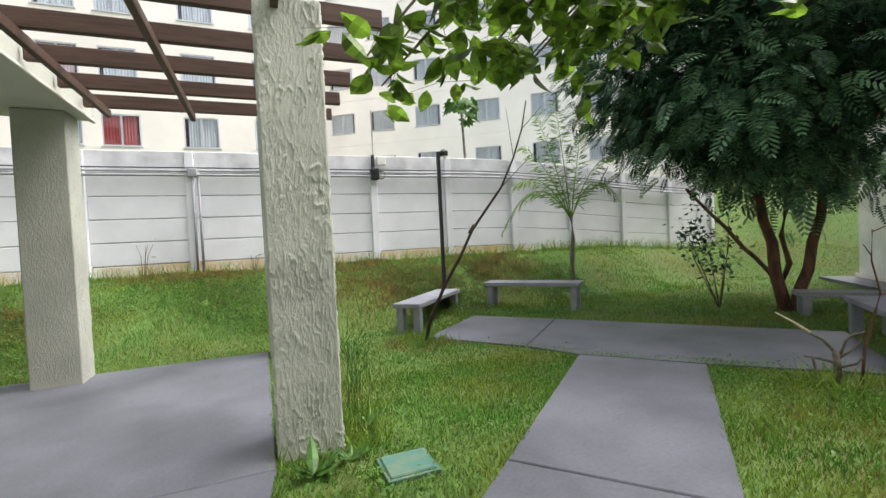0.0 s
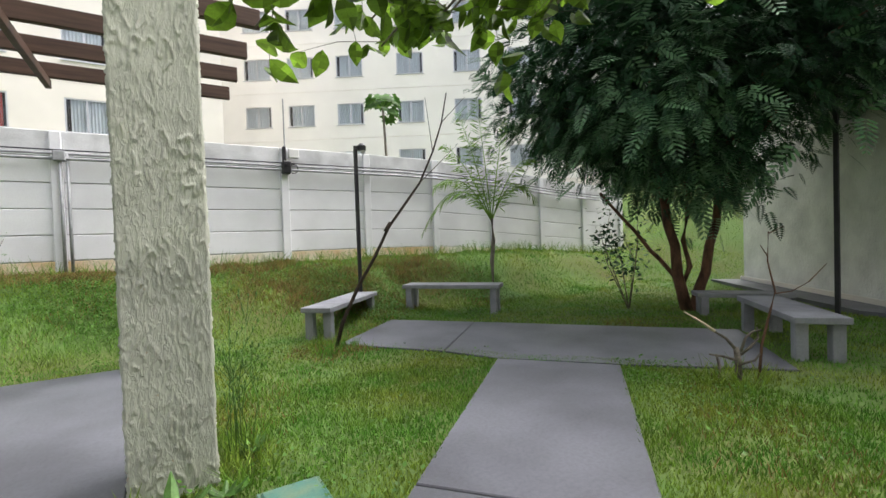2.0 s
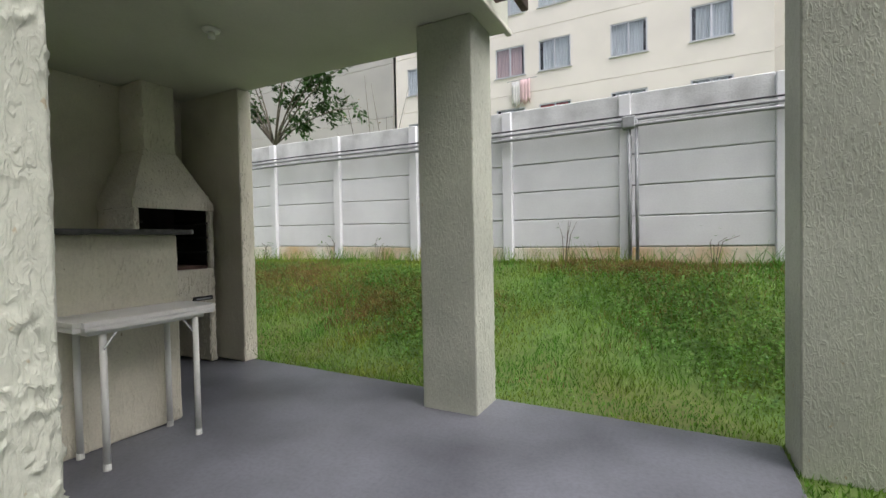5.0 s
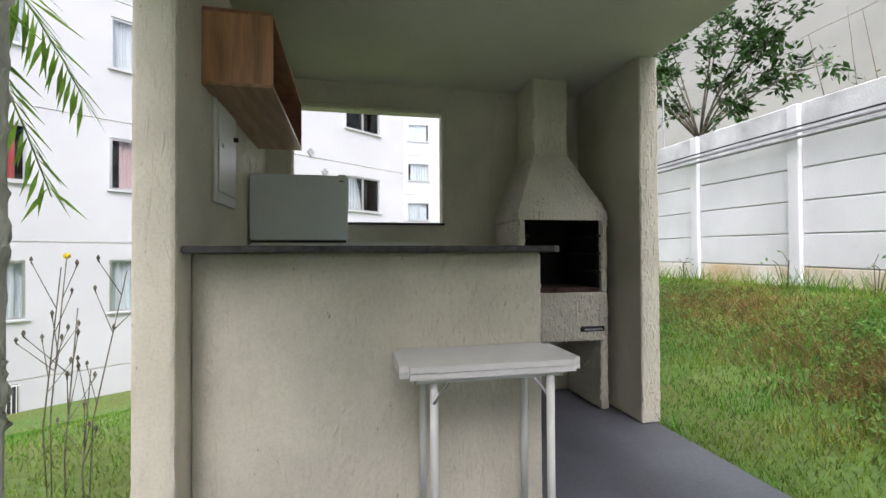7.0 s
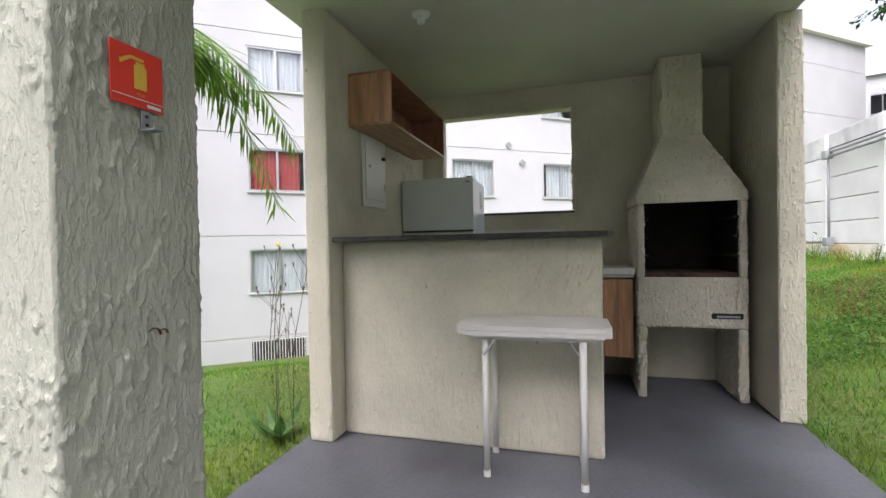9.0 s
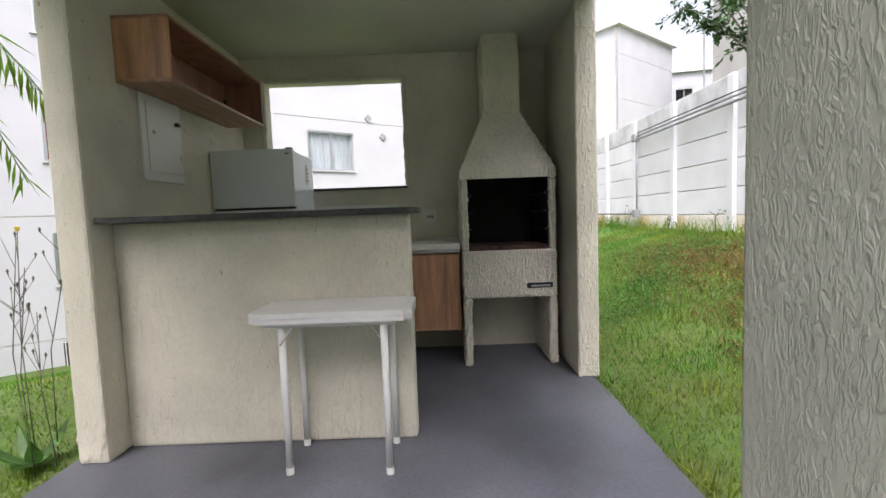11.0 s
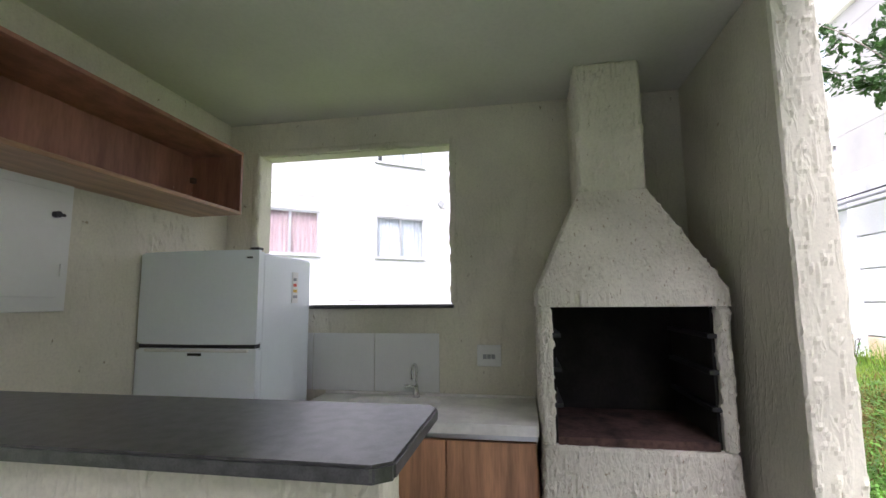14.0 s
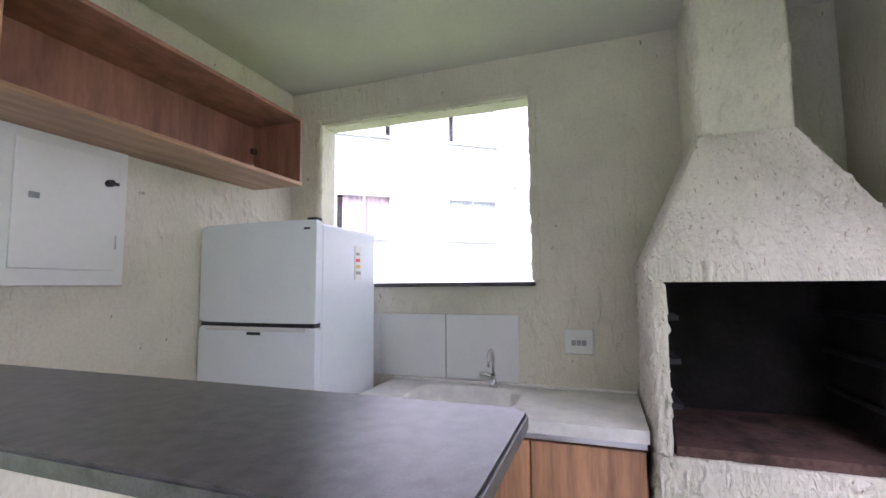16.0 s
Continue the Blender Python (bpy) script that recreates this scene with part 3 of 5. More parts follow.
def sink_unit():
    c = thing("sink_cabinet", (-4.28, 4.515, 0.27), "wall-hung beech laminate sink cabinet with aluminium rail", "cabinet")
    part("carcass", box(-4.515, -4.045, 3.945, 5.105, 0.27, 0.78, 0.002), BEECH, c)
    for y0, y1 in ((3.955, 4.33), (4.335, 4.71), (4.715, 5.1)):
        part("door", box(-4.043, -4.025, y0, y1, 0.275, 0.885, 0.003), BEECH, c)
    rail = box(-4.05, -4.012, 3.945, 5.105, 0.896, 0.922, 0.003)
    part("rail", rail, ALU, c, "aluminium grip rail")
    # worktop with a rounded bowl
    w = thing("sink_worktop", (-4.27, 4.515, 0.923), "off-white moulded sink top with an oval-cornered bowl", "worktop")
    b = bmesh.new()
    bx0, bx1, by0, by1, r = -4.44, -4.10, 4.135, 4.635, 0.09

    def rounded(inset, z, k=6):
        out = []
        for cx, cy, a0 in ((bx1 - r, by1 - r, 0), (bx0 + r, by1 - r, 90), (bx0 + r, by0 + r, 180), (bx1 - r, by0 + r, 270)):
            for i in range(k):
                a = radians(a0 + 90 * i / (k - 1))
                out.append(b.verts.new((cx + (r - inset) * math.cos(a), cy + (r - inset) * math.sin(a), z)))
        return out

    rim, low, floor_ring = rounded(0, 0.968), rounded(0.012, 0.955), rounded(0.04, 0.82)
    for u, v in ((rim, low), (low, floor_ring)):
        for i in range(len(u)):
            b.faces.new((u[i], u[(i + 1) % len(u)], v[(i + 1) % len(v)], v[i]))
    b.faces.new(floor_ring)
    outer = [b.verts.new(p) for p in ((-3.985, 5.11, 0.968), (-4.517, 5.11, 0.968), (-4.517, 3.935, 0.968), (-3.985, 3.935, 0.968))]
    for q in range(4):
        seg = rim[q * 6:(q + 1) * 6]
        for i in range(5):
            b.faces.new((outer[q], seg[i], seg[i + 1]))
        nxt = rim[((q + 1) * 6) % 24]
        b.faces.new((outer[q], seg[5], nxt, outer[(q + 1) % 4]))
    lowr = [b.verts.new((v.co.x, v.co.y, 0.925)) for v in outer]
    for q in range(4):
        b.faces.new((outer[q], outer[(q + 1) % 4], lowr[(q + 1) % 4], lowr[q]))
    part("top", b, MARBLE, w)
    part("upstand", box(-4.518, -4.5, 3.935, 5.11, 0.969, 0.982, 0.003), MARBLE, w)
    part("waste", tube([(-4.27, 4.385, 0.821), (-4.27, 4.385, 0.826)], 0.03, sides=16), STEEL, w)
    f = thing("tap", (-4.47, 4.475, 0.968), "small chrome swan-neck sink tap", "tap")
    part("base", tube([(-4.47, 4.475, 0.968), (-4.47, 4.475, 0.99), (-4.47, 4.475, 1.02)], [0.022, 0.016, 0.012], sides=12), STEEL, f, smooth=True)
    arc = [(-4.47, 4.475, 1.02), (-4.47, 4.475, 1.1)] + [(-4.47 + 0.045 - 0.045 * math.cos(a), 4.475, 1.1 + 0.045 * math.sin(a)) for a in [i * math.pi / 8 for i in range(1, 9)]] + [(-4.38, 4.475, 1.075)]
    part("spout", tube(arc, 0.009, sides=10), STEEL, f, smooth=True)
    part("handle", tube([(-4.47, 4.475, 1.015), (-4.45, 4.44, 1.03), (-4.44, 4.415, 1.028)], [0.009, 0.008, 0.011], sides=8), STEEL, f, smooth=True)
    s = tagged(thing("splashback", (-4.515, 4.215, 0.97), "row of white glazed splash tiles", "tile splashback"))
    for y0, y1 in ((3.81, 3.847), (3.851, 4.221), (4.225, 4.595)):
        part("tile", box(-4.519, -4.509, y0, y1, 0.984, 1.305, 0.002), TILE, s)
    o = thing("socket", (-4.52, 4.87, 1.185), "white wall socket plate with grey buttons", "socket")
    part("plate", box(-4.521, -4.509, 4.805, 4.935, 1.13, 1.245, 0.004), WHITE_PLASTIC, o)
    for i in range(3):
        part("module", box(-4.5095, -4.506, 4.837 + 0.023 * i, 4.857 + 0.023 * i, 1.17, 1.195, 0.001), GALV, o)


sink_unit()


def refrigerator():
    r = thing("refrigerator", (-4.135, 3.593, 0), "white two-door refrigerator with rounded doors", "refrigerator")
    y0, y1, xf, xb = 3.27, 3.885, -3.925, -4.39
    part("cabinet", box(xb, xf, y0 + 0.004, y1 - 0.004, 0.03, 1.715, 0.012, seg=2), WHITE_GLOSS, r, smooth=False)

    def bowed(z0, z1):
        b = bmesh.new()
        k = 12
        outline = [(xf + 0.004, y0), *[(xf + 0.045 + 0.018 * math.sin(math.pi * i / k), y0 + (y1 - y0) * i / k) for i in range(k + 1)], (xf + 0.004, y1)]
        prism(outline, z0, z1, b)
        bmesh.ops.bevel(b, geom=[e for e in b.edges if abs(e.verts[0].co.z - e.verts[1].co.z) < 1e-5], offset=0.008, segments=2, affect="EDGES")
        return b

    top_door = part("freezer_door", bowed(1.298, 1.725), WHITE_GLOSS, r)
    low_door = part("fridge_door", bowed(0.06, 1.28), WHITE_GLOSS, r)
    part("badge", box(xf + 0.062, xf + 0.066, 3.558, 3.628, 1.248, 1.26, 0.001), INK, low_door, "small dark maker's badge")
    part("grip", box(xf + 0.050, xf + 0.066, y0 + 0.06, y1 - 0.03, 1.265, 1.279, 0.004), WHITE_PLASTIC, low_door)
    part("door_gap", box(xf - 0.003, xf + 0.04, y0 + 0.01, y1 - 0.01, 1.28, 1.298), INK, r, "dark rubber gap between doors")
    part("hinge_cap", box(xf - 0.01, xf + 0.03, y1 - 0.06, y1 - 0.012, 1.726, 1.738, 0.003), INK, r)
    part("badge", box(xf + 0.05, xf + 0.054, 3.828, 3.858, 1.685, 1.693, 0.001), INK, top_door)
    lab = part("energy_label", box(-4.245, -4.185, y1 - 0.003, y1 - 0.0005, 1.48, 1.64), WHITE_INK, r, "paper energy label")
    for i in range(4):
        part("label_bar", box(-4.237 + 0.004 * i, -4.195, y1 - 0.0004, y1 + 0.0006, 1.505 + 0.03 * i, 1.52 + 0.03 * i), (GALV, YELLOW, RED, GALV)[i], lab)


refrigerator()


def wall_cabinet():
    c = thing("wall_cabinet", (-3.58, 3.37, 1.964), "open beech laminate wall cabinet, reddish inside, empty", "cabinet")
    x0, x1, y0, y1, z0, z1, t = -4.21, -2.975, 3.257, 3.558, 1.96, 2.31, 0.018
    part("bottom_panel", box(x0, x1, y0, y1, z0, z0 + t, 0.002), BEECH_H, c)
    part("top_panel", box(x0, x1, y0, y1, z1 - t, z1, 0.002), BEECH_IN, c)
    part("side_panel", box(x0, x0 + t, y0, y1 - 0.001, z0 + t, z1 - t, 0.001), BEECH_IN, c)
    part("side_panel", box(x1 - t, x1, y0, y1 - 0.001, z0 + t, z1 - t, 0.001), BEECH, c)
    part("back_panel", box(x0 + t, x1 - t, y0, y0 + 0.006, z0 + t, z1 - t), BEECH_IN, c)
    part("corner_block", box(x0 + t, x0 + t + 0.03, y0 + 0.006, y0 + 0.03, 2.144, 2.174, 0.003), BROWN, c)
    return c


wall_cabinet()


def panel_box():
    p = thing("distribution_box", (-3.33, 3.255, 1.457), "white wall-mounted electrical box with a black knob", "electrical box")
    part("frame", box(-3.53, -3.135, 3.256, 3.271, 1.457, 1.97, 0.003), WHITE_PLASTIC, p)
    door = part("door", box(-3.49, -3.175, 3.272, 3.279, 1.512, 1.927, 0.002), WHITE_PLASTIC, p)
    part("knob", tube([(-3.455, 3.279, 1.832), (-3.455, 3.3, 1.832)], 0.013, sides=12), BLACK, door, "black knob")
    part("knob_lever", box(-3.485, -3.45, 3.29, 3.297, 1.826, 1.838, 0.002), BLACK, door)
    part("lock", box(-3.245, -3.215, 3.2795, 3.2825, 1.737, 1.757, 0.002), GALV, door)
    part("hinge", box(-3.496, -3.489, 3.273, 3.285, 1.592, 1.642, 0.001), WHITE_PLASTIC, door)


panel_box()
for x, y in ((-2.77, 5.04), (-2.94, 3.78)):
    l = thing("ceiling_lamp_holder", (x, y, 2.604), "white round ceiling lamp holder without shade", "ceiling lamp", "ceiling lamps")
    part("rose", tube([(x, y, 2.603), (x, y, 2.59), (x, y, 2.58)], [0.06, 0.055, 0.035], sides=20), WHITE_PLASTIC, l, smooth=True)
    part("socket", tube([(x, y, 2.58), (x, y, 2.545)], 0.024, sides=14), WHITE_PLASTIC, l, smooth=True)


def fire_sign():
    yf, xc, zb = 3.474, -1.302, 1.585
    s = thing("extinguisher_sign", (xc, yf, zb), "red extinguisher sign with a yellow pictogram", "sign")
    plate = part("plate", box(xc - 0.08, xc + 0.08, yf, yf + 0.004, zb, zb + 0.167, 0.001), RED, s)
    yy = yf + 0.0045
    b = box(xc - 0.026, xc + 0.012, yy, yy + 0.001, zb + 0.052, zb + 0.01 + 0.108)
    box(xc - 0.020, xc + 0.006, yy, yy + 0.001, zb + 0.01 + 0.108, zb + 0.01 + 0.118, 0, b)
    part("pictogram_bottle", b, YELLOW, plate)
    h = box(xc - 0.018, xc + 0.022, yy, yy + 0.001, zb + 0.01 + 0.122, zb + 0.01 + 0.130)
    for a in range(4):
        box(xc + 0.022 + 0.008 * a, xc + 0.030 + 0.008 * a, yy, yy + 0.001, zb + 0.01 + 0.119 - 0.006 * a, zb + 0.01 + 0.128 - 0.005 * a, 0, h)
    part("pictogram_hose", h, YELLOW, plate)
    part("stripe", box(xc - 0.077, xc + 0.077, yy, yy + 0.001, zb + 0.023, zb + 0.025), WHITE_INK, plate)
    part("maker_mark", box(xc - 0.07, xc - 0.026, yy, yy + 0.001, zb + 0.007, zb + 0.016), WHITE_INK, plate)
    fc = bpy.data.curves.new("writing", "FONT")
    fc.body, fc.size, fc.align_x = "CO2", 0.012, "CENTER"
    ob = new("writing", fc)
    ob.parent = s
    ob.matrix_basis = Matrix.Translation((-0.006, 0.006, 0.033)) @ pose(0, 0, 0, 90, 0, 180)
    fc.materials.append(YELLOW)
    k = thing("extinguisher_bracket", (-1.325, yf, 1.516), "galvanised wall bracket for an extinguisher", "bracket")
    part("back_plate", box(-1.340, -1.310, yf, yf + 0.004, 1.521, 1.581, 0.001), GALV, k)
    part("arm", box(-1.340, -1.310, yf + 0.004, yf + 0.05, 1.521, 1.526, 0.001), GALV, k)
    part("lip", box(-1.340, -1.310, yf + 0.046, yf + 0.05, 1.526, 1.538, 0.001), GALV, k)
    for z in (1.541, 1.565):
        part("screw", tube([(-1.325, yf + 0.004, z), (-1.325, yf + 0.007, z)], 0.005, sides=8), BLACK, k)


fire_sign()

# rust scars under the sign
scar = thing("rust_scar", (-1.35, 3.474, 0.93), "small curved rust-brown scars in the pillar plaster", "stain")
for x, r in ((-1.335, 0.022), (-1.365, 0.015)):
    part("streak", tube([(x - r * math.cos(a), 3.474, 0.93 + r * math.sin(a)) for a in [0.3 * i for i in range(9)]], 0.0035, sides=6, taper=0.0015), BARK, scar)


# ---- benches ----
def bench(name_label, corner, axis_deg, length, width=0.385, z=-0.01):
    """corner: the near corner on the ground; the long side runs along axis_deg, the width to its left."""
    b = thing("bench", (corner[0], corner[1], z), name_label, "bench", "garden benches", turn=axis_deg, local=True)
    part("seat", box(0, length, 0, width, 0.325, 0.385, 0.008, seg=2), BENCH, b)
    for x in (0.05, length - 0.15):
        for y in (0.025, width - 0.125):
            part("leg", box(x, x + 0.10, y, y + 0.10, -0.1, 0.324, 0.008), BENCH, b)
    return b


bench("grey concrete bench on four block legs on the lawn", (2.343, 5.84), 46.5, 1.585)
bench("grey concrete bench on four block legs on the lawn", (3.928, 7.136), -49, 1.57, z=0.035)
bench("grey concrete bench beside the paved cross path", (5.564, 2.053), 42, 1.4, 0.42)
bench("low grey concrete bench under the tree", (7.865, 3.41), 131, 1.14, 0.34, -0.1)

# ---- boundary wall ----
WALL_Y = 8.73
bw = tagged(thing("wall_boundary", (0, WALL_Y, 0.7), "white precast panel boundary wall with posts, stained at the foot", "wall"), kind="structure")


def wall_top(x):
    return 2.86 - 0.06 * smooth01(-6.5, -2.0, x) - 0.40 * smooth01(4.6, 11.4, x)


post_x = [-0.49 + (1.455 if i < 0 else 1.51) * i for i in range(-12, 9)]
for i, x in enumerate(post_x):
    t = wall_top(x)
    part("post", box(x - 0.065, x + 0.065, WALL_Y - 0.05, WALL_Y + 0.09, t - 2.5, t - 0.01, 0.008), WHITEWALL, bw)
    if i + 1 < len(post_x):
        x1 = post_x[i + 1]
        for k in range(7):
            zt = lambda q: wall_top(q) - 0.36 * k
            b = bmesh.new()
            q0, q1 = x + 0.066, x1 - 0.066
            vs = [b.verts.new((q, y, z)) for q in (q0, q1) for y in (WALL_Y, WALL_Y + 0.05) for z in (zt(q) - 0.349, zt(q))]
            for f in ((0, 1, 3, 2), (4, 6, 7, 5), (0, 4, 5, 1), (2, 3, 7, 6), (1, 5, 7, 3), (0, 2, 6, 4)):
                b.faces.new([vs[j] for j in f])
            bmesh.ops.bevel(b, geom=b.edges[:], offset=0.008, segments=1, affect="EDGES")
            part("panel", b, CAPGREY if k == 0 else WALL_FOOT if k >= 5 else WHITEWALL, bw)
for a, b in ((-17.9, 4.6), (4.6, 11.6)):
    za, zb = wall_top(a) - 0.03, wall_top(b) - 0.03
    core = bmesh.new()
    vs = [core.verts.new((q, y, z)) for q, t in ((a, za), (b, zb)) for y in (WALL_Y + 0.051, WALL_Y + 0.085) for z in (t - 2.45, t)]
    for f in ((0, 1, 3, 2), (4, 6, 7, 5), (0, 4, 5, 1), (2, 3, 7, 6), (1, 5, 7, 3), (0, 2, 6, 4)):
        core.faces.new([vs[j] for j in f])
    part("core", core, CAPGREY, bw)
for n, (z, r) in enumerate(((0.325, 0.018), (0.395, 0.022), (0.275, 0.010))):
    xs = [-8.95 + 0.85 * i for i in range(24)]
    pipe = tube([(x, WALL_Y - 0.09 - 0.02 * (n == 1), wall_top(x) - z) for x in xs], r, sides=8)
    single("conduit", pipe, GALV if n < 2 else INK, "grey conduit run along the boundary wall", "conduit", "wall conduits", smooth=True)
for x in (-0.44, -0.36, -8.97):
    single("conduit", tube([(x, WALL_Y - 0.09, 0.75 if x > -1 else 1.05), (x, WALL_Y - 0.09, wall_top(x) - 0.32)], 0.02, sides=8), GALV, "grey vertical conduit on the boundary wall", "conduit", "wall conduits", smooth=True)
single("conduit", tube([(-8.93, WALL_Y - 0.09, 1.10), (-13.0, WALL_Y - 0.09, 1.10)], 0.02, sides=8), GALV, "grey conduit run low along the boundary wall", "conduit", "wall conduits", smooth=True)


def junction_box(x, z):
    jb = thing("junction_box", (x, WALL_Y - 0.1, z), "grey junction box on a wall conduit", "junction box", "wall junction boxes")
    part("box", box(x - 0.07, x + 0.07, WALL_Y - 0.15, WALL_Y - 0.052, z - 0.07, z + 0.07, 0.008), GALV, jb)
    part("lid", box(x - 0.06, x + 0.06, WALL_Y - 0.158, WALL_Y - 0.1505, z - 0.06, z + 0.06, 0.003), GALV, jb)


junction_box(-0.44, 2.44)
junction_box(-8.97, 2.50)
junction_box(-8.97, 1.10)
wx, wy = 2.53, WALL_Y - 0.1
wb = thing("wall_camera", (wx + 0.1, wy, 2.5), "black wall camera with a loop of cable", "camera")
part("housing", box(wx - 0.06, wx + 0.08, wy - 0.12, wy + 0.046, 2.33, 2.55, 0.02), BLACK, wb)
part("mast", box(wx - 0.035, wx + 0.015, wy - 0.03, wy + 0.046, 2.552, 2.80, 0.006), BLACK, wb)
part("white_box", box(wx + 0.06, wx + 0.23, wy - 0.05, wy + 0.046, 2.61, 2.77, 0.01), WHITE_PLASTIC, wb)
part("lens", tube([(wx + 0.01, wy - 0.12, 2.48), (wx + 0.01, wy - 0.15, 2.48)], 0.03, sides=12), BLACK, wb)
part("cable", tube([(wx + 0.14 + 0.075 * math.cos(a), wy, 2.43 + 0.075 * math.sin(a)) for a in [i * 0.5 for i in range(13)]], 0.009, sides=6), BLACK, wb)
for x in (-7.0, 2.56, 8.66):
    single("antenna_rod", tube([(x, WALL_Y + 0.02, 2.6), (x, WALL_Y + 0.02, 3.65)], 0.012, sides=6), GALV, "thin metal rod above the wall", "rod", "wall rods")


# ---- lamps ----
def garden_lamp(x, y, z0, z1):
    l = thing("garden_lamp", (x, y, z0), "slim black garden lamp post with a small bent head", "lamp post", "garden lamps")
    part("pole", box(x - 0.025, x + 0.025, y - 0.025, y + 0.025, z0 - 0.1, z1, 0.004), BLACK, l)
    part("arm", box(x - 0.025, x + 0.16, y - 0.02, y + 0.02, z1 + 0.002, z1 + 0.042, 0.004), BLACK, l)
    part("head", tube([(x + 0.10, y, z1 + 0.08), (x + 0.10, y, z1 + 0.044), (x + 0.10, y, z1 - 0.02)], [0.035, 0.07, 0.065], sides=16), BLACK, l)
    part("bulb", tube([(x + 0.12, y, z1 - 0.021), (x + 0.12, y, z1 - 0.07)], [0.035, 0.02], sides=12), WHITE_PLASTIC, l)
    return l


garden_lamp(3.239, 7.168, 0.38, 2.55)
garden_lamp(7.823, 2.837, -0.02, 3.4)

# ---- covers in the lawn ----
lid = thing("drain_cover", (1.49, 2.36, 0), "faded green plastic drain cover in the grass", "drain cover", at=(1.19, 2.77, 0), size=0.85)
part("lid", box(1.34, 1.64, 2.22, 2.5, -0.02, 0.016, 0.008), GREEN_LID, lid)
part("rim", box(1.32, 1.66, 2.20, 2.52, -0.05, 0.002, 0.004), GREEN_LID, lid)
tank = thing("tank_cover", (4.36, -0.03, 0), "dark green round fibreglass tank cover in the lawn", "tank cover", at=(3.658, 0.772, 0), size=0.85)
part("drum", tube([(4.36, -0.03, -0.05), (4.36, -0.03, 0.085)], 0.62, sides=40), GREEN_TANK, tank)
part("lid", tube([(4.36, -0.03, 0.086), (4.36, -0.03, 0.125), (4.36, -0.03, 0.142), (4.36, -0.03, 0.15)], [0.67, 0.67, 0.645, 0.4], sides=48), GREEN_TANK, tank)


# ---- apartment houses ----
WIN_W, WIN_H = 1.45, 1.15
WIN_MESH = {}


def window_meshes(w, h):
    key = (w, h)
    if key in WIN_MESH:
        return WIN_MESH[key]
    f = bmesh.new()
    for x0, x1, z0, z1 in ((0, w, 0, 0.05), (0, w, h - 0.05, h), (0, 0.05, 0.05, h - 0.05), (w - 0.05, w, 0.05, h - 0.05), (w / 2 - 0.03, w / 2 + 0.03, 0.05, h - 0.05)):
        box(x0, x1, 0.03, 0.08, z0, z1, 0, f)
    p = box(0.04, w / 2, 0.05, 0.056, 0.04, h - 0.04)
    c = bmesh.new()
    k = 22
    vs = [(c.verts.new((0.04 + (w * 0.86) * i / k, 0.10 + 0.025 * (i % 2), 0.03)), c.verts.new((0.04 + (w * 0.86) * i / k, 0.10 + 0.025 * (i % 2), h - 0.02))) for i in range(k + 1)]
    for a, b in zip(vs, vs[1:]):
        c.faces.new((a[0], b[0], b[1], a[1]))
    s = box(-0.05, w + 0.05, -0.05, 0.10, -0.04, -0.002)
    WIN_MESH[key] = (mesh_of("window", f, ALU), mesh_of("pane", p, GLASS), [mesh_of("curtain", c.copy(), m) for m in (CURTAIN, CURTAIN_RED, CURTAIN_PINK)], mesh_of("sill", s, RENDER_W))
    c.free()
    return WIN_MESH[key]


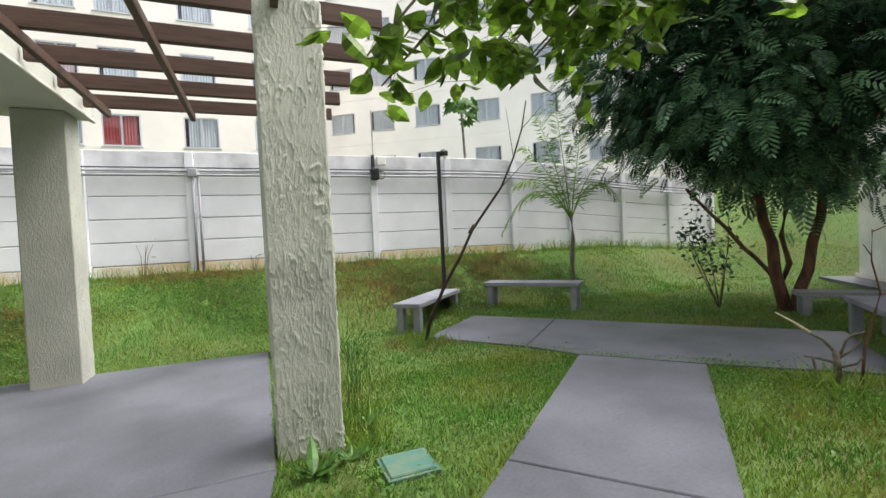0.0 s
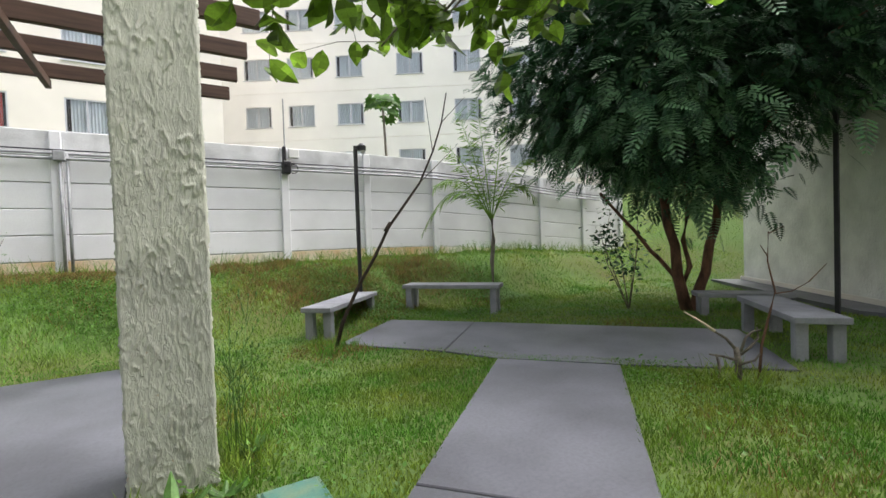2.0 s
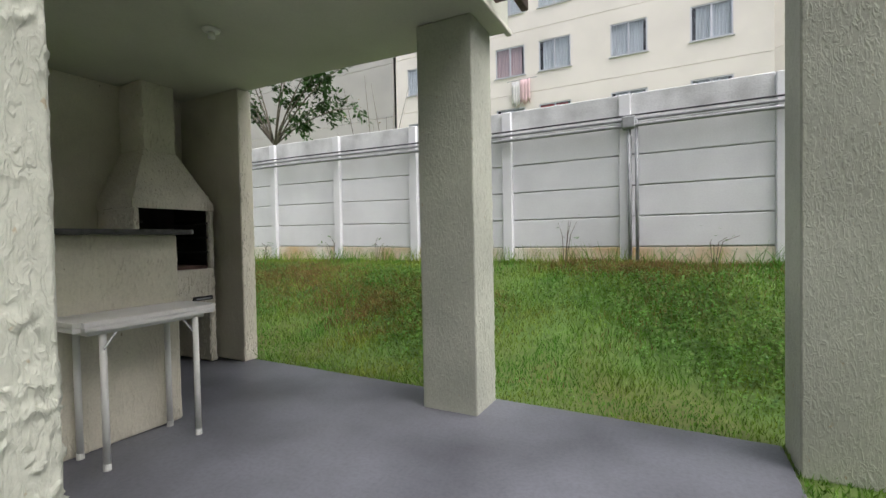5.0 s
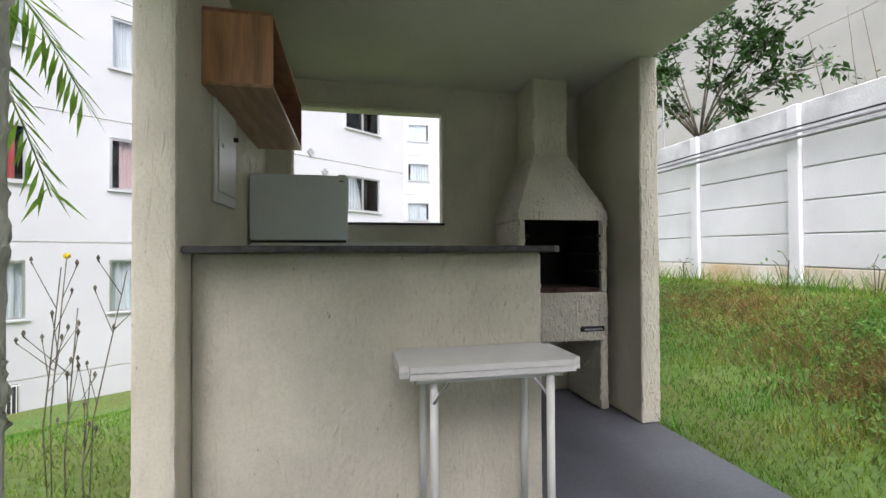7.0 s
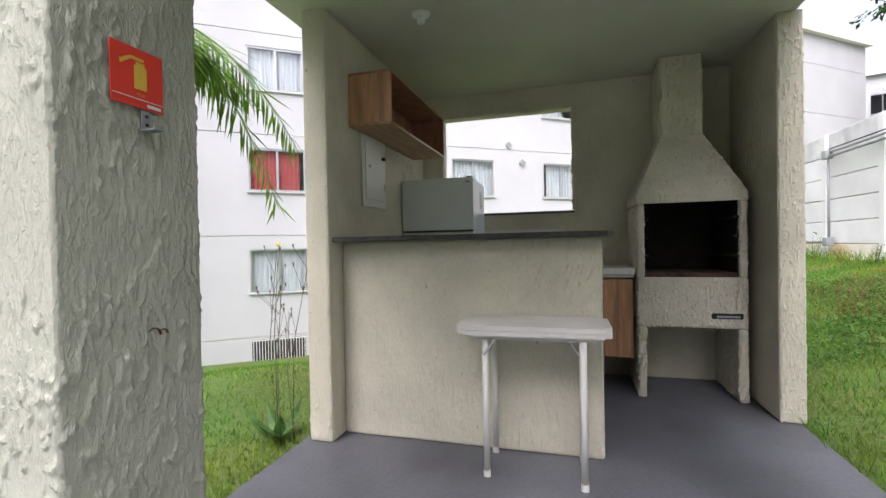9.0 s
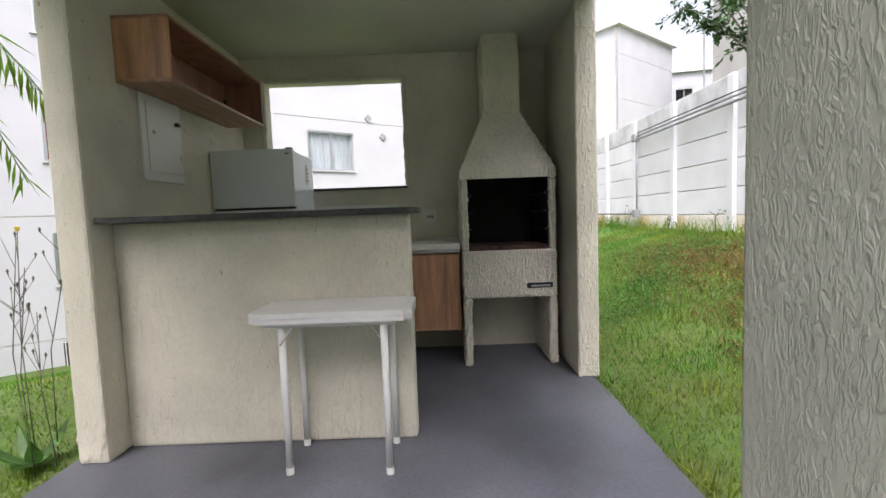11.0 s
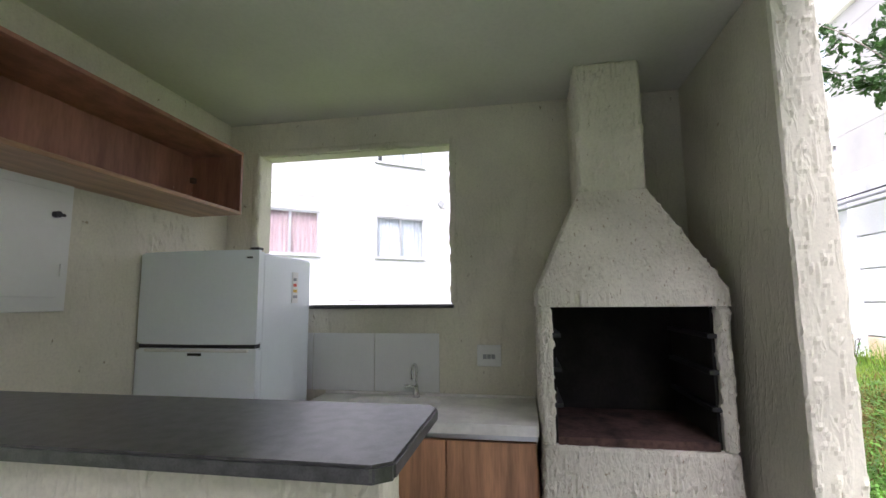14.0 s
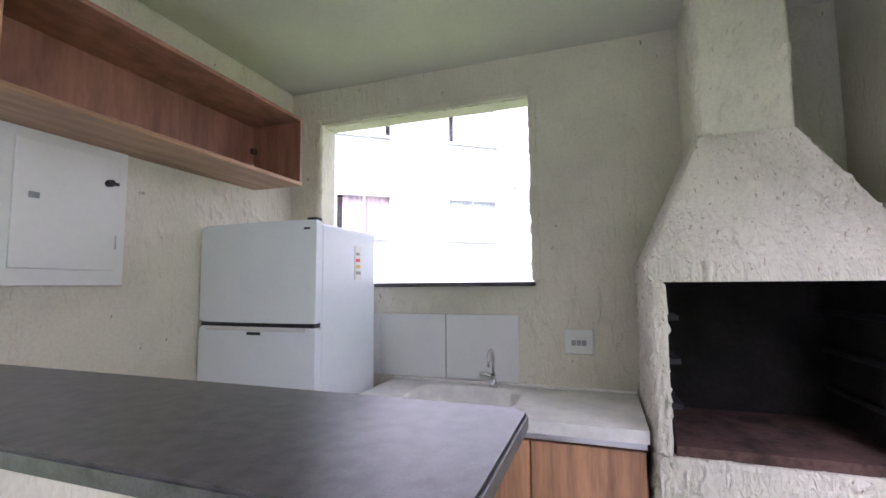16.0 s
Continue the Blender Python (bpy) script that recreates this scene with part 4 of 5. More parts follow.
def house(name, label, p0, direction, length, z0, z1, depth, columns, sills, material, storey=2.65, groove0=0.0, skip=(), lower=None, red=(), pink=(), win=(WIN_W, WIN_H), bare=(), shut=()):
    """An apartment house whose front runs from p0 along direction, with its rooms behind to the left."""
    dx = Vector((*direction, 0)).normalized()
    ang = math.degrees(math.atan2(dx.y, dx.x))
    h = thing(name, (p0[0], p0[1], z0), label, "apartment building", turn=ang, local=True)
    w, hh = win
    holes = [(u - w / 2, u + w / 2, s - z0, s - z0 + hh) for u in columns for s in sills if (u, s) not in skip]
    bands = []
    g = groove0
    while g < z1 - 0.3:
        if g > z0 + 0.3:
            bands.append(g - z0)
        g += storey
    edges = [0, *bands, z1 - z0]
    for n, (a, b) in enumerate(zip(edges, edges[1:])):
        hs = [(o[0], o[1], max(o[2], a), min(o[3], b)) for o in holes if o[2] < b - 0.01 and o[3] > a + 0.01]
        part("wall", grid_wall([0, length], [a + (0.012 if n else 0), b - 0.012], hs, 0.25, Matrix()), lower if lower and n < 1 else material, h)
    part("groove", grid_wall([0, length], [0.01, z1 - z0 - 0.02], holes, 0.18, Matrix.Translation((0, 0.03, 0))), RENDER_P, h)
    b = box(0, 0.2, 0.252, depth, 0, z1 - z0)
    part("side_wall", b, material, h)
    part("side_wall", box(length - 0.2, length, 0.252, depth, 0, z1 - z0), material, h)
    part("back_wall", box(0.201, length - 0.201, depth - 0.2, depth, 0, z1 - z0), material, h)
    # dark sheet and slabs paint the unlit rooms behind the windows
    part("room_shade_sheet", box(0.201, length - 0.201, 2.0, 2.1, 0.1, z1 - z0 - 0.01), OPENING_SHADE, h)
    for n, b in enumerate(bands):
        part("floor_slab", box(0.201, length - 0.201, 0.262, depth - 0.201, b - 0.1, b + 0.05), OPENING_SHADE, h)
    part("roof", box(-0.25, length + 0.25, -0.25, depth + 0.25, z1 - z0 + 0.002, z1 - z0 + 0.25, 0.02), RENDER_C, h)
    fm, pm, cms, sm = window_meshes(w, hh)
    for i, u in enumerate(columns):
        for j, s in enumerate(sills):
            if (u, s) in skip:
                continue
            o = new("window", fm)
            o.parent = h
            o.matrix_basis = Matrix.Translation((u - w / 2, 0, s - z0))
            for k in range(2):
                g = new("pane", pm)
                g.parent, g.matrix_basis = o, Matrix.Translation(((w / 2 - 0.04) * k, 0.012 * k, 0))
                g.visible_shadow = False
            if (u, s) not in bare:
                q = new("curtain", cms[1] if (u, s) in red else cms[2] if (u, s) in pink else cms[0])
                q.parent = o
                if (u, s) in shut:
                    q = new("curtain", cms[0])
                    q.parent, q.matrix_basis = o, Matrix.Translation((w * 0.10, 0.03, 0))
                elif (i * 3 + j) % 2:
                    q.matrix_basis = Matrix.Translation((w * 0.10, 0, 0))
            e = new("sill", sm)
            e.parent = o
    return h


def diamond(u, z):
    b = prism([(u - 0.12, z), (u - 0.01, z + 0.13), (u + 0.12, z + 0.02), (u + 0.01, z - 0.13)], 0, 0.04)
    for v in b.verts:
        v.co = Vector((v.co.x, -v.co.z - 0.002, v.co.y))
    return b


def hung_cloth(x0, x1, y, z0, z1, material, label):
    """Washing hung from a window line, in soft folds with an uneven hem."""
    b = bmesh.new()
    k = 14
    rows = [[b.verts.new((x0 + (x1 - x0) * i / k, y + 0.03 * math.sin(i * 1.4) * (0.3 + 0.7 * f), z1 + (z0 - z1 + 0.08 * math.sin(i * 0.7)) * f)) for i in range(k + 1)] for f in (0, 0.25, 0.5, 0.75, 1)]
    for a, c in zip(rows, rows[1:]):
        for i in range(k):
            b.faces.new((a[i], a[i + 1], c[i + 1], c[i]))
    ext = bmesh.ops.extrude_face_region(b, geom=b.faces[:])
    bmesh.ops.translate(b, verts=[v for v in ext["geom"] if isinstance(v, bmesh.types.BMVert)], vec=(0, 0.012, 0))
    single("hung_cloth", b, material, label, "laundry", "washing at a window", smooth=True)


# white block beyond the shelter's back wall
A0, AD = Vector((-10.7, -2.9)), Vector((-0.6, 0.8))
start = A0 - AD * 9
col_a = [2.6, 8.95, 11.75, 14.75, 18.05]
block_a = house("apartment_building", "white rendered apartment block with aluminium sliding windows", (start.x, start.y), AD, 19.9, -2.6, 13.6, 9, col_a, [-0.02, 2.68, 5.38, 8.08, 10.78], RENDER_W, 2.7, -1.2,
      red=[(8.95, 2.68)], pink=[(11.75, 2.68)], shut=[(8.95, -0.02), (8.95, 5.38), (14.75, 2.68)])
# flat dark sheet on the wall face paints the shade behind the grille
part("vent_shade", box(8.22, 9.58, -0.012, -0.003, 0.57, 1.33), OPENING_SHADE, block_a)
for n in range(19):
    part("grille_bar", box(8.25 + 0.072 * n, 8.266 + 0.072 * n, -0.045, -0.014, 0.58, 1.32), WHITE_PLASTIC, block_a)
for u, z in ((16.02, 6.94), (16.52, 6.40)):
    part("vent_cap", diamond(u, z), GALV, block_a, "small grey diamond vent cap")
for z in (0.57, 1.30):
    part("grille_rail", box(8.2, 9.6, -0.05, -0.046, z, z + 0.03), WHITE_PLASTIC, block_a)
# cream block beyond the boundary wall
C0, CD = Vector((9.6, 24.05)), Vector((0.83, -0.56))
cs = C0 - CD * 7.2
col_c = [2.1, 4.5, 7.2, 10.5, 13.6, 16.5, 19.6, 22.7]
house("apartment_building", "white and cream apartment block with rows of sliding windows", (cs.x, cs.y), CD, 25, 0, 17.4, 10, col_c, [2.3, 4.9, 7.5, 10.1, 12.7, 15.3], RENDER_C, 2.6, 4.15, lower=RENDER_P)
house("apartment_building", "beige apartment block behind the boundary wall", (-12.0, 21.5), (1, 0), 15.0, 0, 15.6, 9, [1.3, 3.0, 5.8, 7.7, 10.5, 13.2], [2.8, 5.4, 8.0, 10.6, 13.2], RENDER_P, 2.6, 4.6, red=[(7.7, 5.4)], pink=[(5.8, 8.0)], win=(1.3, 1.25))
house("apartment_building", "plain apartment block end wall, grey-beige with its shade painted in", (-28.2, 21.6), (1, 0), 16.0, 0, 16.0, 9, [], [], RENDER_SHADED, 2.6, 4.6)
house("apartment_building", "white apartment block far behind the lawn", (-30.3, 4.2), (-0.05, 1), 9.6, -2, 12.6, 8, [1.6, 4.2, 6.9], [0.9, 3.55, 6.2, 8.85], RENDER_W, 2.65, 2.6)
house("apartment_building", "plain white apartment block with a cornice, far off", (-28.0, 15.8), (-0.614, 0.789), 6.85, -2, 12.15, 9, [], [], RENDER_W, 2.65, 2.6)
house("apartment_building", "white apartment block with a dark window, far off", (-36.3, 21.6), (0.25, 1), 9.0, -2, 11.5, 8, [2.4, 6.6], [3.7, 6.35, 9.0], RENDER_W, 2.65, 2.6, win=(1.25, 1.3), bare=[(2.4, 9.0)])

hung_cloth(-6.1, -5.75, 21.38, 6.7, 7.7, WHITE_LAM, "white cloth hung out of a window")
hung_cloth(-5.72, -5.3, 21.36, 6.75, 7.75, CURTAIN_PINK, "pink cloth hung out of a window")
single("clothes_line", tube([(-6.3, 21.37, 7.74), (-5.0, 21.37, 7.76)], 0.012, sides=6), GALV, "thin washing line under a window", "clothes line")

# unseen block added behind the walk to shade the faces turned south
house("apartment_building", "unseen cream apartment block added behind the walk to hold off skylight", (9.5, -6.6), (-1, 0), 17.5, -0.5, 13.0, 9, [2.5, 6, 9.5, 13], [1.4, 4.05, 6.7, 9.35], RENDER_P, 2.65, 3.2)

# pale house by the cross path
hd = thing("residential_block", (10.41, 2.0, 0), "pale plastered block with a dark open window", "apartment building", at=(8.759, 2.483, 0.02), size=0.85)
dm = Matrix.Translation((10.41, 2.0, 0)) @ pose(0, 0, 0, 0, 0, -90.3)
part("wall", grid_wall([0, 9], [0, 8.5], [(0.62, 1.95, 1.28, 2.48), (0.62, 1.95, 3.95, 5.1)], 0.25, dm), RENDER_D, hd)
ang = math.degrees(math.atan2(3.51, 3.02))
part("wall", grid_wall([0, 4.63], [0, 8.5], [], 0.25, Matrix.Translation((13.43, 5.51, 0)) @ pose(0, 0, 0, 0, 0, 180 + ang)), RENDER_D, hd)
part("side_wall", box(13.45, 22, 5.26, 5.51, 0, 8.5), RENDER_D, hd)
part("back_wall", box(21.8, 22, -7, 5.25, 0, 8.5), RENDER_D, hd)
part("side_wall", box(10.7, 21.79, -7.0, -6.8, 0, 8.5), RENDER_D, hd)
# dark sheet stands in for the shade behind the open windows
part("room_shade_sheet", box(12.6, 12.7, -6, 1.9, 0.1, 8.3), OPENING_SHADE, hd)
part("roof", prism([(10.2, 2.0), (10.16, -7.2), (22.2, -7.2), (22.2, 5.75), (13.4, 5.75)], 8.502, 8.75), RENDER_C, hd)
for z in (1.28, 3.95):
    part("window_frame", box(10.44, 10.50, 0.06, 1.37, z, z + 0.05), ALU, hd)
part("apron", prism([(10.38, 2.03), (10.3, -7), (9.75, -7), (9.8, 2.3), (13.0, 6.1), (13.4, 5.6)], -0.1, 0.03), CONCRETE, hd, "narrow concrete apron round the foot")
part("plinth", prism([(10.385, 2.02), (10.34, -6.9), (10.30, -6.9), (10.345, 2.04), (13.37, 5.57), (13.40, 5.54)], 0.031, 0.12), RENDER_P, hd)


# ---- planting ----
def from_arrays(name, verts, faces_n, material, mats=None):
    """A mesh from a flat array of corners, faces_n corners to a face."""
    verts = np.asarray(verts, dtype=np.float32).reshape(-1, 3)
    nv = len(verts)
    nf = nv // faces_n
    me = bpy.data.meshes.new(name)
    me.vertices.add(nv)
    me.vertices.foreach_set("co", verts.ravel())
    me.loops.add(nv)
    me.loops.foreach_set("vertex_index", np.arange(nv, dtype=np.int32))
    me.polygons.add(nf)
    me.polygons.foreach_set("loop_start", np.arange(0, nv, faces_n, dtype=np.int32))
    me.update(calc_edges=True)
    me.materials.append(material)
    return me


def part_mesh(name, me, parent, label=""):
    off = OFFSET.get(parent.name, Vector())
    if off.length:
        me.transform(Matrix.Translation(-off))
    ob = new(name, me)
    ob.parent = parent
    OFFSET[ob.name] = off
    return tagged(ob, label)


rng = np.random.default_rng(5)
GX, GY = np.array(gx), np.array(gy)
GZ = np.array([[v.co.z for v in ground.data.vertices]]).reshape(len(gx), len(gy))


def ground_z(x, y):
    i = np.clip(np.searchsorted(GX, x) - 1, 0, len(GX) - 2)
    j = np.clip(np.searchsorted(GY, y) - 1, 0, len(GY) - 2)
    fx, fy = (x - GX[i]) / (GX[i + 1] - GX[i]), (y - GY[j]) / (GY[j + 1] - GY[j])
    return GZ[i, j] * (1 - fx) * (1 - fy) + GZ[i + 1, j] * fx * (1 - fy) + GZ[i, j + 1] * (1 - fx) * fy + GZ[i + 1, j + 1] * fx * fy


def inside(px, py, poly, grow=0.0):
    """Which points lie in a convex polygon."""
    poly = np.array(poly)
    c = poly.mean(axis=0)
    ok = np.ones(len(px), bool)
    for a, b in zip(poly, np.roll(poly, -1, axis=0)):
        e = b - a
        nrm = np.array([-e[1], e[0]]) / np.hypot(*e)
        if np.dot(nrm, c - a) < 0:
            nrm = -nrm
        ok &= (px - a[0]) * nrm[0] + (py - a[1]) * nrm[1] > -grow
    return ok


PAVED = [KIOSK_FLOOR, [(-0.9, 1.556), (0.337, 1.657), (0.53, 3.04), (-0.9, 3.04)], [along(L0, 0), along(L0, 7.6), along(R0, 7.6), along(R0, 0)],
         [(2.36, 5.60), (3.46, 6.58), (6.25, 3.25), (5.03, 2.247)], [(8.75, 2.48), (8.2, -5.1), (18.5, -5.1), (18.5, 5.5), (11.1, 5.8)], [(8.2, -5.1), (8.25, 2.74), (10.95, 5.94), (11.3, 5.5), (9.3, -5.1)],
         [(0.55, 3.14), (0.913, 3.14), (0.913, 3.50), (0.55, 3.50)], [(0.55, 5.66), (0.913, 5.66), (0.913, 6.0), (0.55, 6.0)], [(-4.75, 3.0), (-4.45, 3.0), (-4.45, 6.1), (-4.75, 6.1)],
         [(1.09, 2.68), (1.29, 2.67), (1.28, 2.86), (1.08, 2.87)]]


def blades(regions, tall, wide, keep=None, lean=0.6):
    xs, ys = [], []
    for x0, x1, y0, y1, per in regions:
        k = int((x1 - x0) * (y1 - y0) * per)
        xs.append(rng.uniform(x0, x1, k))
        ys.append(rng.uniform(y0, y1, k))
    x, y = np.concatenate(xs), np.concatenate(ys)
    ok = np.ones(len(x), bool)
    for p in PAVED:
        ok &= ~inside(x, y, p, -0.012)
    ok &= np.hypot(x - 3.658, y - 0.772) > 0.55
    if keep is not None:
        ok &= keep(x, y)
    x, y = x[ok], y[ok]
    k = len(x)
    clump = 0.5 + 0.5 * np.sin(x * 5.1 + 2 * np.sin(y * 3.3)) * np.sin(y * 4.7 + 1.5 * np.sin(x * 2.9))
    tall = tall * (1 + 0.5 * (y > 6.5))
    hgt = tall * (0.45 + 0.45 * rng.random(k) + 0.45 * clump)
    a, b = rng.uniform(0, 2 * np.pi, k), rng.uniform(0, 2 * np.pi, k)
    w = wide * rng.uniform(0.6, 1.3, k)
    ln = hgt * lean * rng.uniform(0.1, 1.3, k)
    z = ground_z(x, y) - 0.005
    v = np.empty((k, 3, 3))
    v[:, 0] = np.stack([x - w * np.cos(a), y - w * np.sin(a), z], 1)
    v[:, 1] = np.stack([x + w * np.cos(a), y + w * np.sin(a), z], 1)
    v[:, 2] = np.stack([x + ln * np.cos(b), y + ln * np.sin(b), z + hgt], 1)
    return v.reshape(-1, 3)


def stuff(name, me, label, category):
    return tagged(new(name, me), label, category, kind="stuff")


def patchy(seed, cut):
    def keep(x, y):
        v = np.sin(x * 1.3 + seed) * np.sin(y * 1.7 + seed * 2) + 0.5 * np.sin(x * 3.1 - y * 2.3 + seed)
        return (v + rng.normal(0, 0.25, len(x))) > cut
    return keep


LAWN = [(0.5, 4.4, 0.1, 4.4, 5600), (0.5, 4.4, 4.4, 8.65, 2800), (4.4, 8.25, -0.9, 8.65, 2000), (8.25, 13.0, 2.5, 8.65, 900), (11, 18.5, 4.2, 12.6, 260),
        (-9.0, 0.5, 5.94, 8.66, 2700), (-16, -9, 4.5, 8.66, 900), (-9, -4.75, 2.6, 6.1, 500), (-2.7, -0.88, 0.6, 3.06, 2600), (-9, -2.0, -4.2, 3.06, 1200), (-3.5, 8.3, -6.4, 0.1, 900), (-2.0, 0.5, 0.1, 1.6, 1200), (-16, -9, -4, 4.5, 400), (-13, 9, 8.9, 14, 300)]
stuff("grass", from_arrays("grass", blades(LAWN, 0.04, 0.0048), 3, GRASS), "short uneven green lawn grass", "grass")
def near_spots(x, y):
    v = np.zeros(len(x))
    for cx, cy, rx, ry in ((2.85, 7.5, 1.1, 0.65), (1.85, 8.35, 0.8, 0.35), (-2.9, 7.35, 1.0, 0.45), (-0.4, 8.4, 0.8, 0.35), (-5.4, 7.8, 1.1, 0.5), (2.26, 5.45, 0.35, 0.35), (4.5, 8.0, 0.85, 0.4)):
        v = np.maximum(v, np.exp(-((x - cx) / rx) ** 2 - ((y - cy) / ry) ** 2))
    return v * (0.75 + 0.35 * np.sin(x * 7 + 3 * np.sin(y * 5))) > rng.uniform(0.05, 0.95, len(x))


stuff("dry_grass", from_arrays("dry_grass", np.concatenate([blades([(0.5, 6, 1.2, 8.6, 700), (-9, 0.5, 6.3, 8.65, 1100)], 0.05, 0.004, patchy(0.7, 0.75)), blades([(0.5, 6, 4.8, 8.65, 5500), (-9, 0.5, 6.3, 8.65, 5500)], 0.062, 0.005, near_spots, 1.0)]), 3, DRYGRASS), "yellowed dry grass on the bank", "grass")
stuff("foot_weeds", from_arrays("foot_weeds", blades([(-12, 11, 8.4, 8.67, 480), (-4.2, -1.6, 6.02, 6.12, 500), (0.92, 1.2, 3.0, 3.65, 1200), (2.0, 2.6, 5.15, 5.75, 900), (0.5, 0.65, 2.95, 3.14, 700), (4.1, 4.7, 2.2, 2.65, 600)], 0.16, 0.006, None, 0.9), 3, GRASS), "longer weedy grass at the foot of walls and posts", "weeds")


def leaf_quads(pos, along_v, side_v, length, width):
    """Pointed leaves as two folded quads each: arrays of base points and directions."""
    k = len(pos)
    tip = pos + along_v * length[:, None]
    mid = pos + along_v * (length * 0.45)[:, None]
    nrm = np.cross(along_v, side_v)
    l = mid + side_v * (width * 0.5)[:, None] + nrm * (width * 0.12)[:, None]
    r = mid - side_v * (width * 0.5)[:, None] + nrm * (width * 0.12)[:, None]
    return np.stack([pos, r, tip, l], 1).reshape(-1, 3)


def unit(v):
    return v / np.maximum(np.linalg.norm(v, axis=-1, keepdims=True), 1e-9)


def oblong_leaves(pos, along_v, side_v, length, width):
    """Blunt oblong leaflets with six corners."""
    def at(a, w):
        return pos + along_v * (length * a)[:, None] + side_v * (width * w)[:, None]
    return np.stack([at(0, 0), at(0.25, -0.45), at(0.8, -0.45), at(1, 0), at(0.8, 0.45), at(0.25, 0.45)], 1).reshape(-1, 3)


def clover():
    k = 150000
    x, y = rng.uniform(-8, 6.3, k), np.where(rng.random(k) < 0.6, rng.uniform(6.2, 8.3, k), rng.uniform(1.2, 8.6, k))
    v = np.sin(x * 2.1 + 1.7 * np.sin(y * 1.9)) + np.sin(y * 2.7 + 1.3 * np.sin(x * 2.3)) + 0.7 * smooth_bank(y)
    ok = (v + rng.normal(0, 0.8, k) > 1.15) & ((x > 0.6) | (y > 6.08))
    for p in PAVED:
        ok &= ~inside(x, y, p, 0.0)
    x, y = x[ok], y[ok]
    k = len(x)
    a = rng.uniform(0, 2 * np.pi, k)
    al = unit(np.stack([np.cos(a), np.sin(a), rng.uniform(-0.2, 0.7, k)], 1))
    pos = np.stack([x, y, ground_z(x, y) + rng.uniform(0.025, 0.075, k)], 1)
    ln = rng.uniform(0.016, 0.038, k)
    return leaf_quads(pos, al, unit(np.cross(al, np.array([0, 0, 1.0]))), ln, ln * 0.75)


def smooth_bank(y):
    return np.clip((y - 6.05) / 1.1, 0, 1)


stuff("lawn_weeds", from_arrays("lawn_weeds", clover(), 4, CLOVER), "small round-leaved weeds in the lawn", "weeds")


def ovate_leaves(pos, along_v, side_v, length, width):
    """Broad leaves: a fan of eight corners round a midrib, cupped."""
    prof = [(0.0, 0.0), (0.16, 0.33), (0.38, 0.5), (0.62, 0.42), (0.85, 0.17), (1.0, 0.0)]
    nrm = np.cross(along_v, side_v)
    quads = []
    for s in (1, -1):
        for (a0, w0), (a1, w1) in zip(prof, prof[1:]):
            def pt(a, w):
                droop = -0.12 * a * a
                return pos + along_v * (length * a)[:, None] + side_v * (s * width * w)[:, None] + nrm * (width * abs(w) * 0.35 + length * droop)[:, None]
            quads.append(np.stack([pt(a0, 0), pt(a1, 0), pt(a1, w1), pt(a0, w0)], 1))
    return np.stack(quads, 1).reshape(-1, 3)


def tapered(pts, r0, r1, sides=7, bm=None):
    return tube(pts, r0, bm, sides, r1)


def wiggle(a, b, k, amp):
    a, b = Vector(a), Vector(b)
    return [a.lerp(b, i / k) + Vector(rng.normal(0, amp, 3)) * (0 < i < k) for i in range(k + 1)]


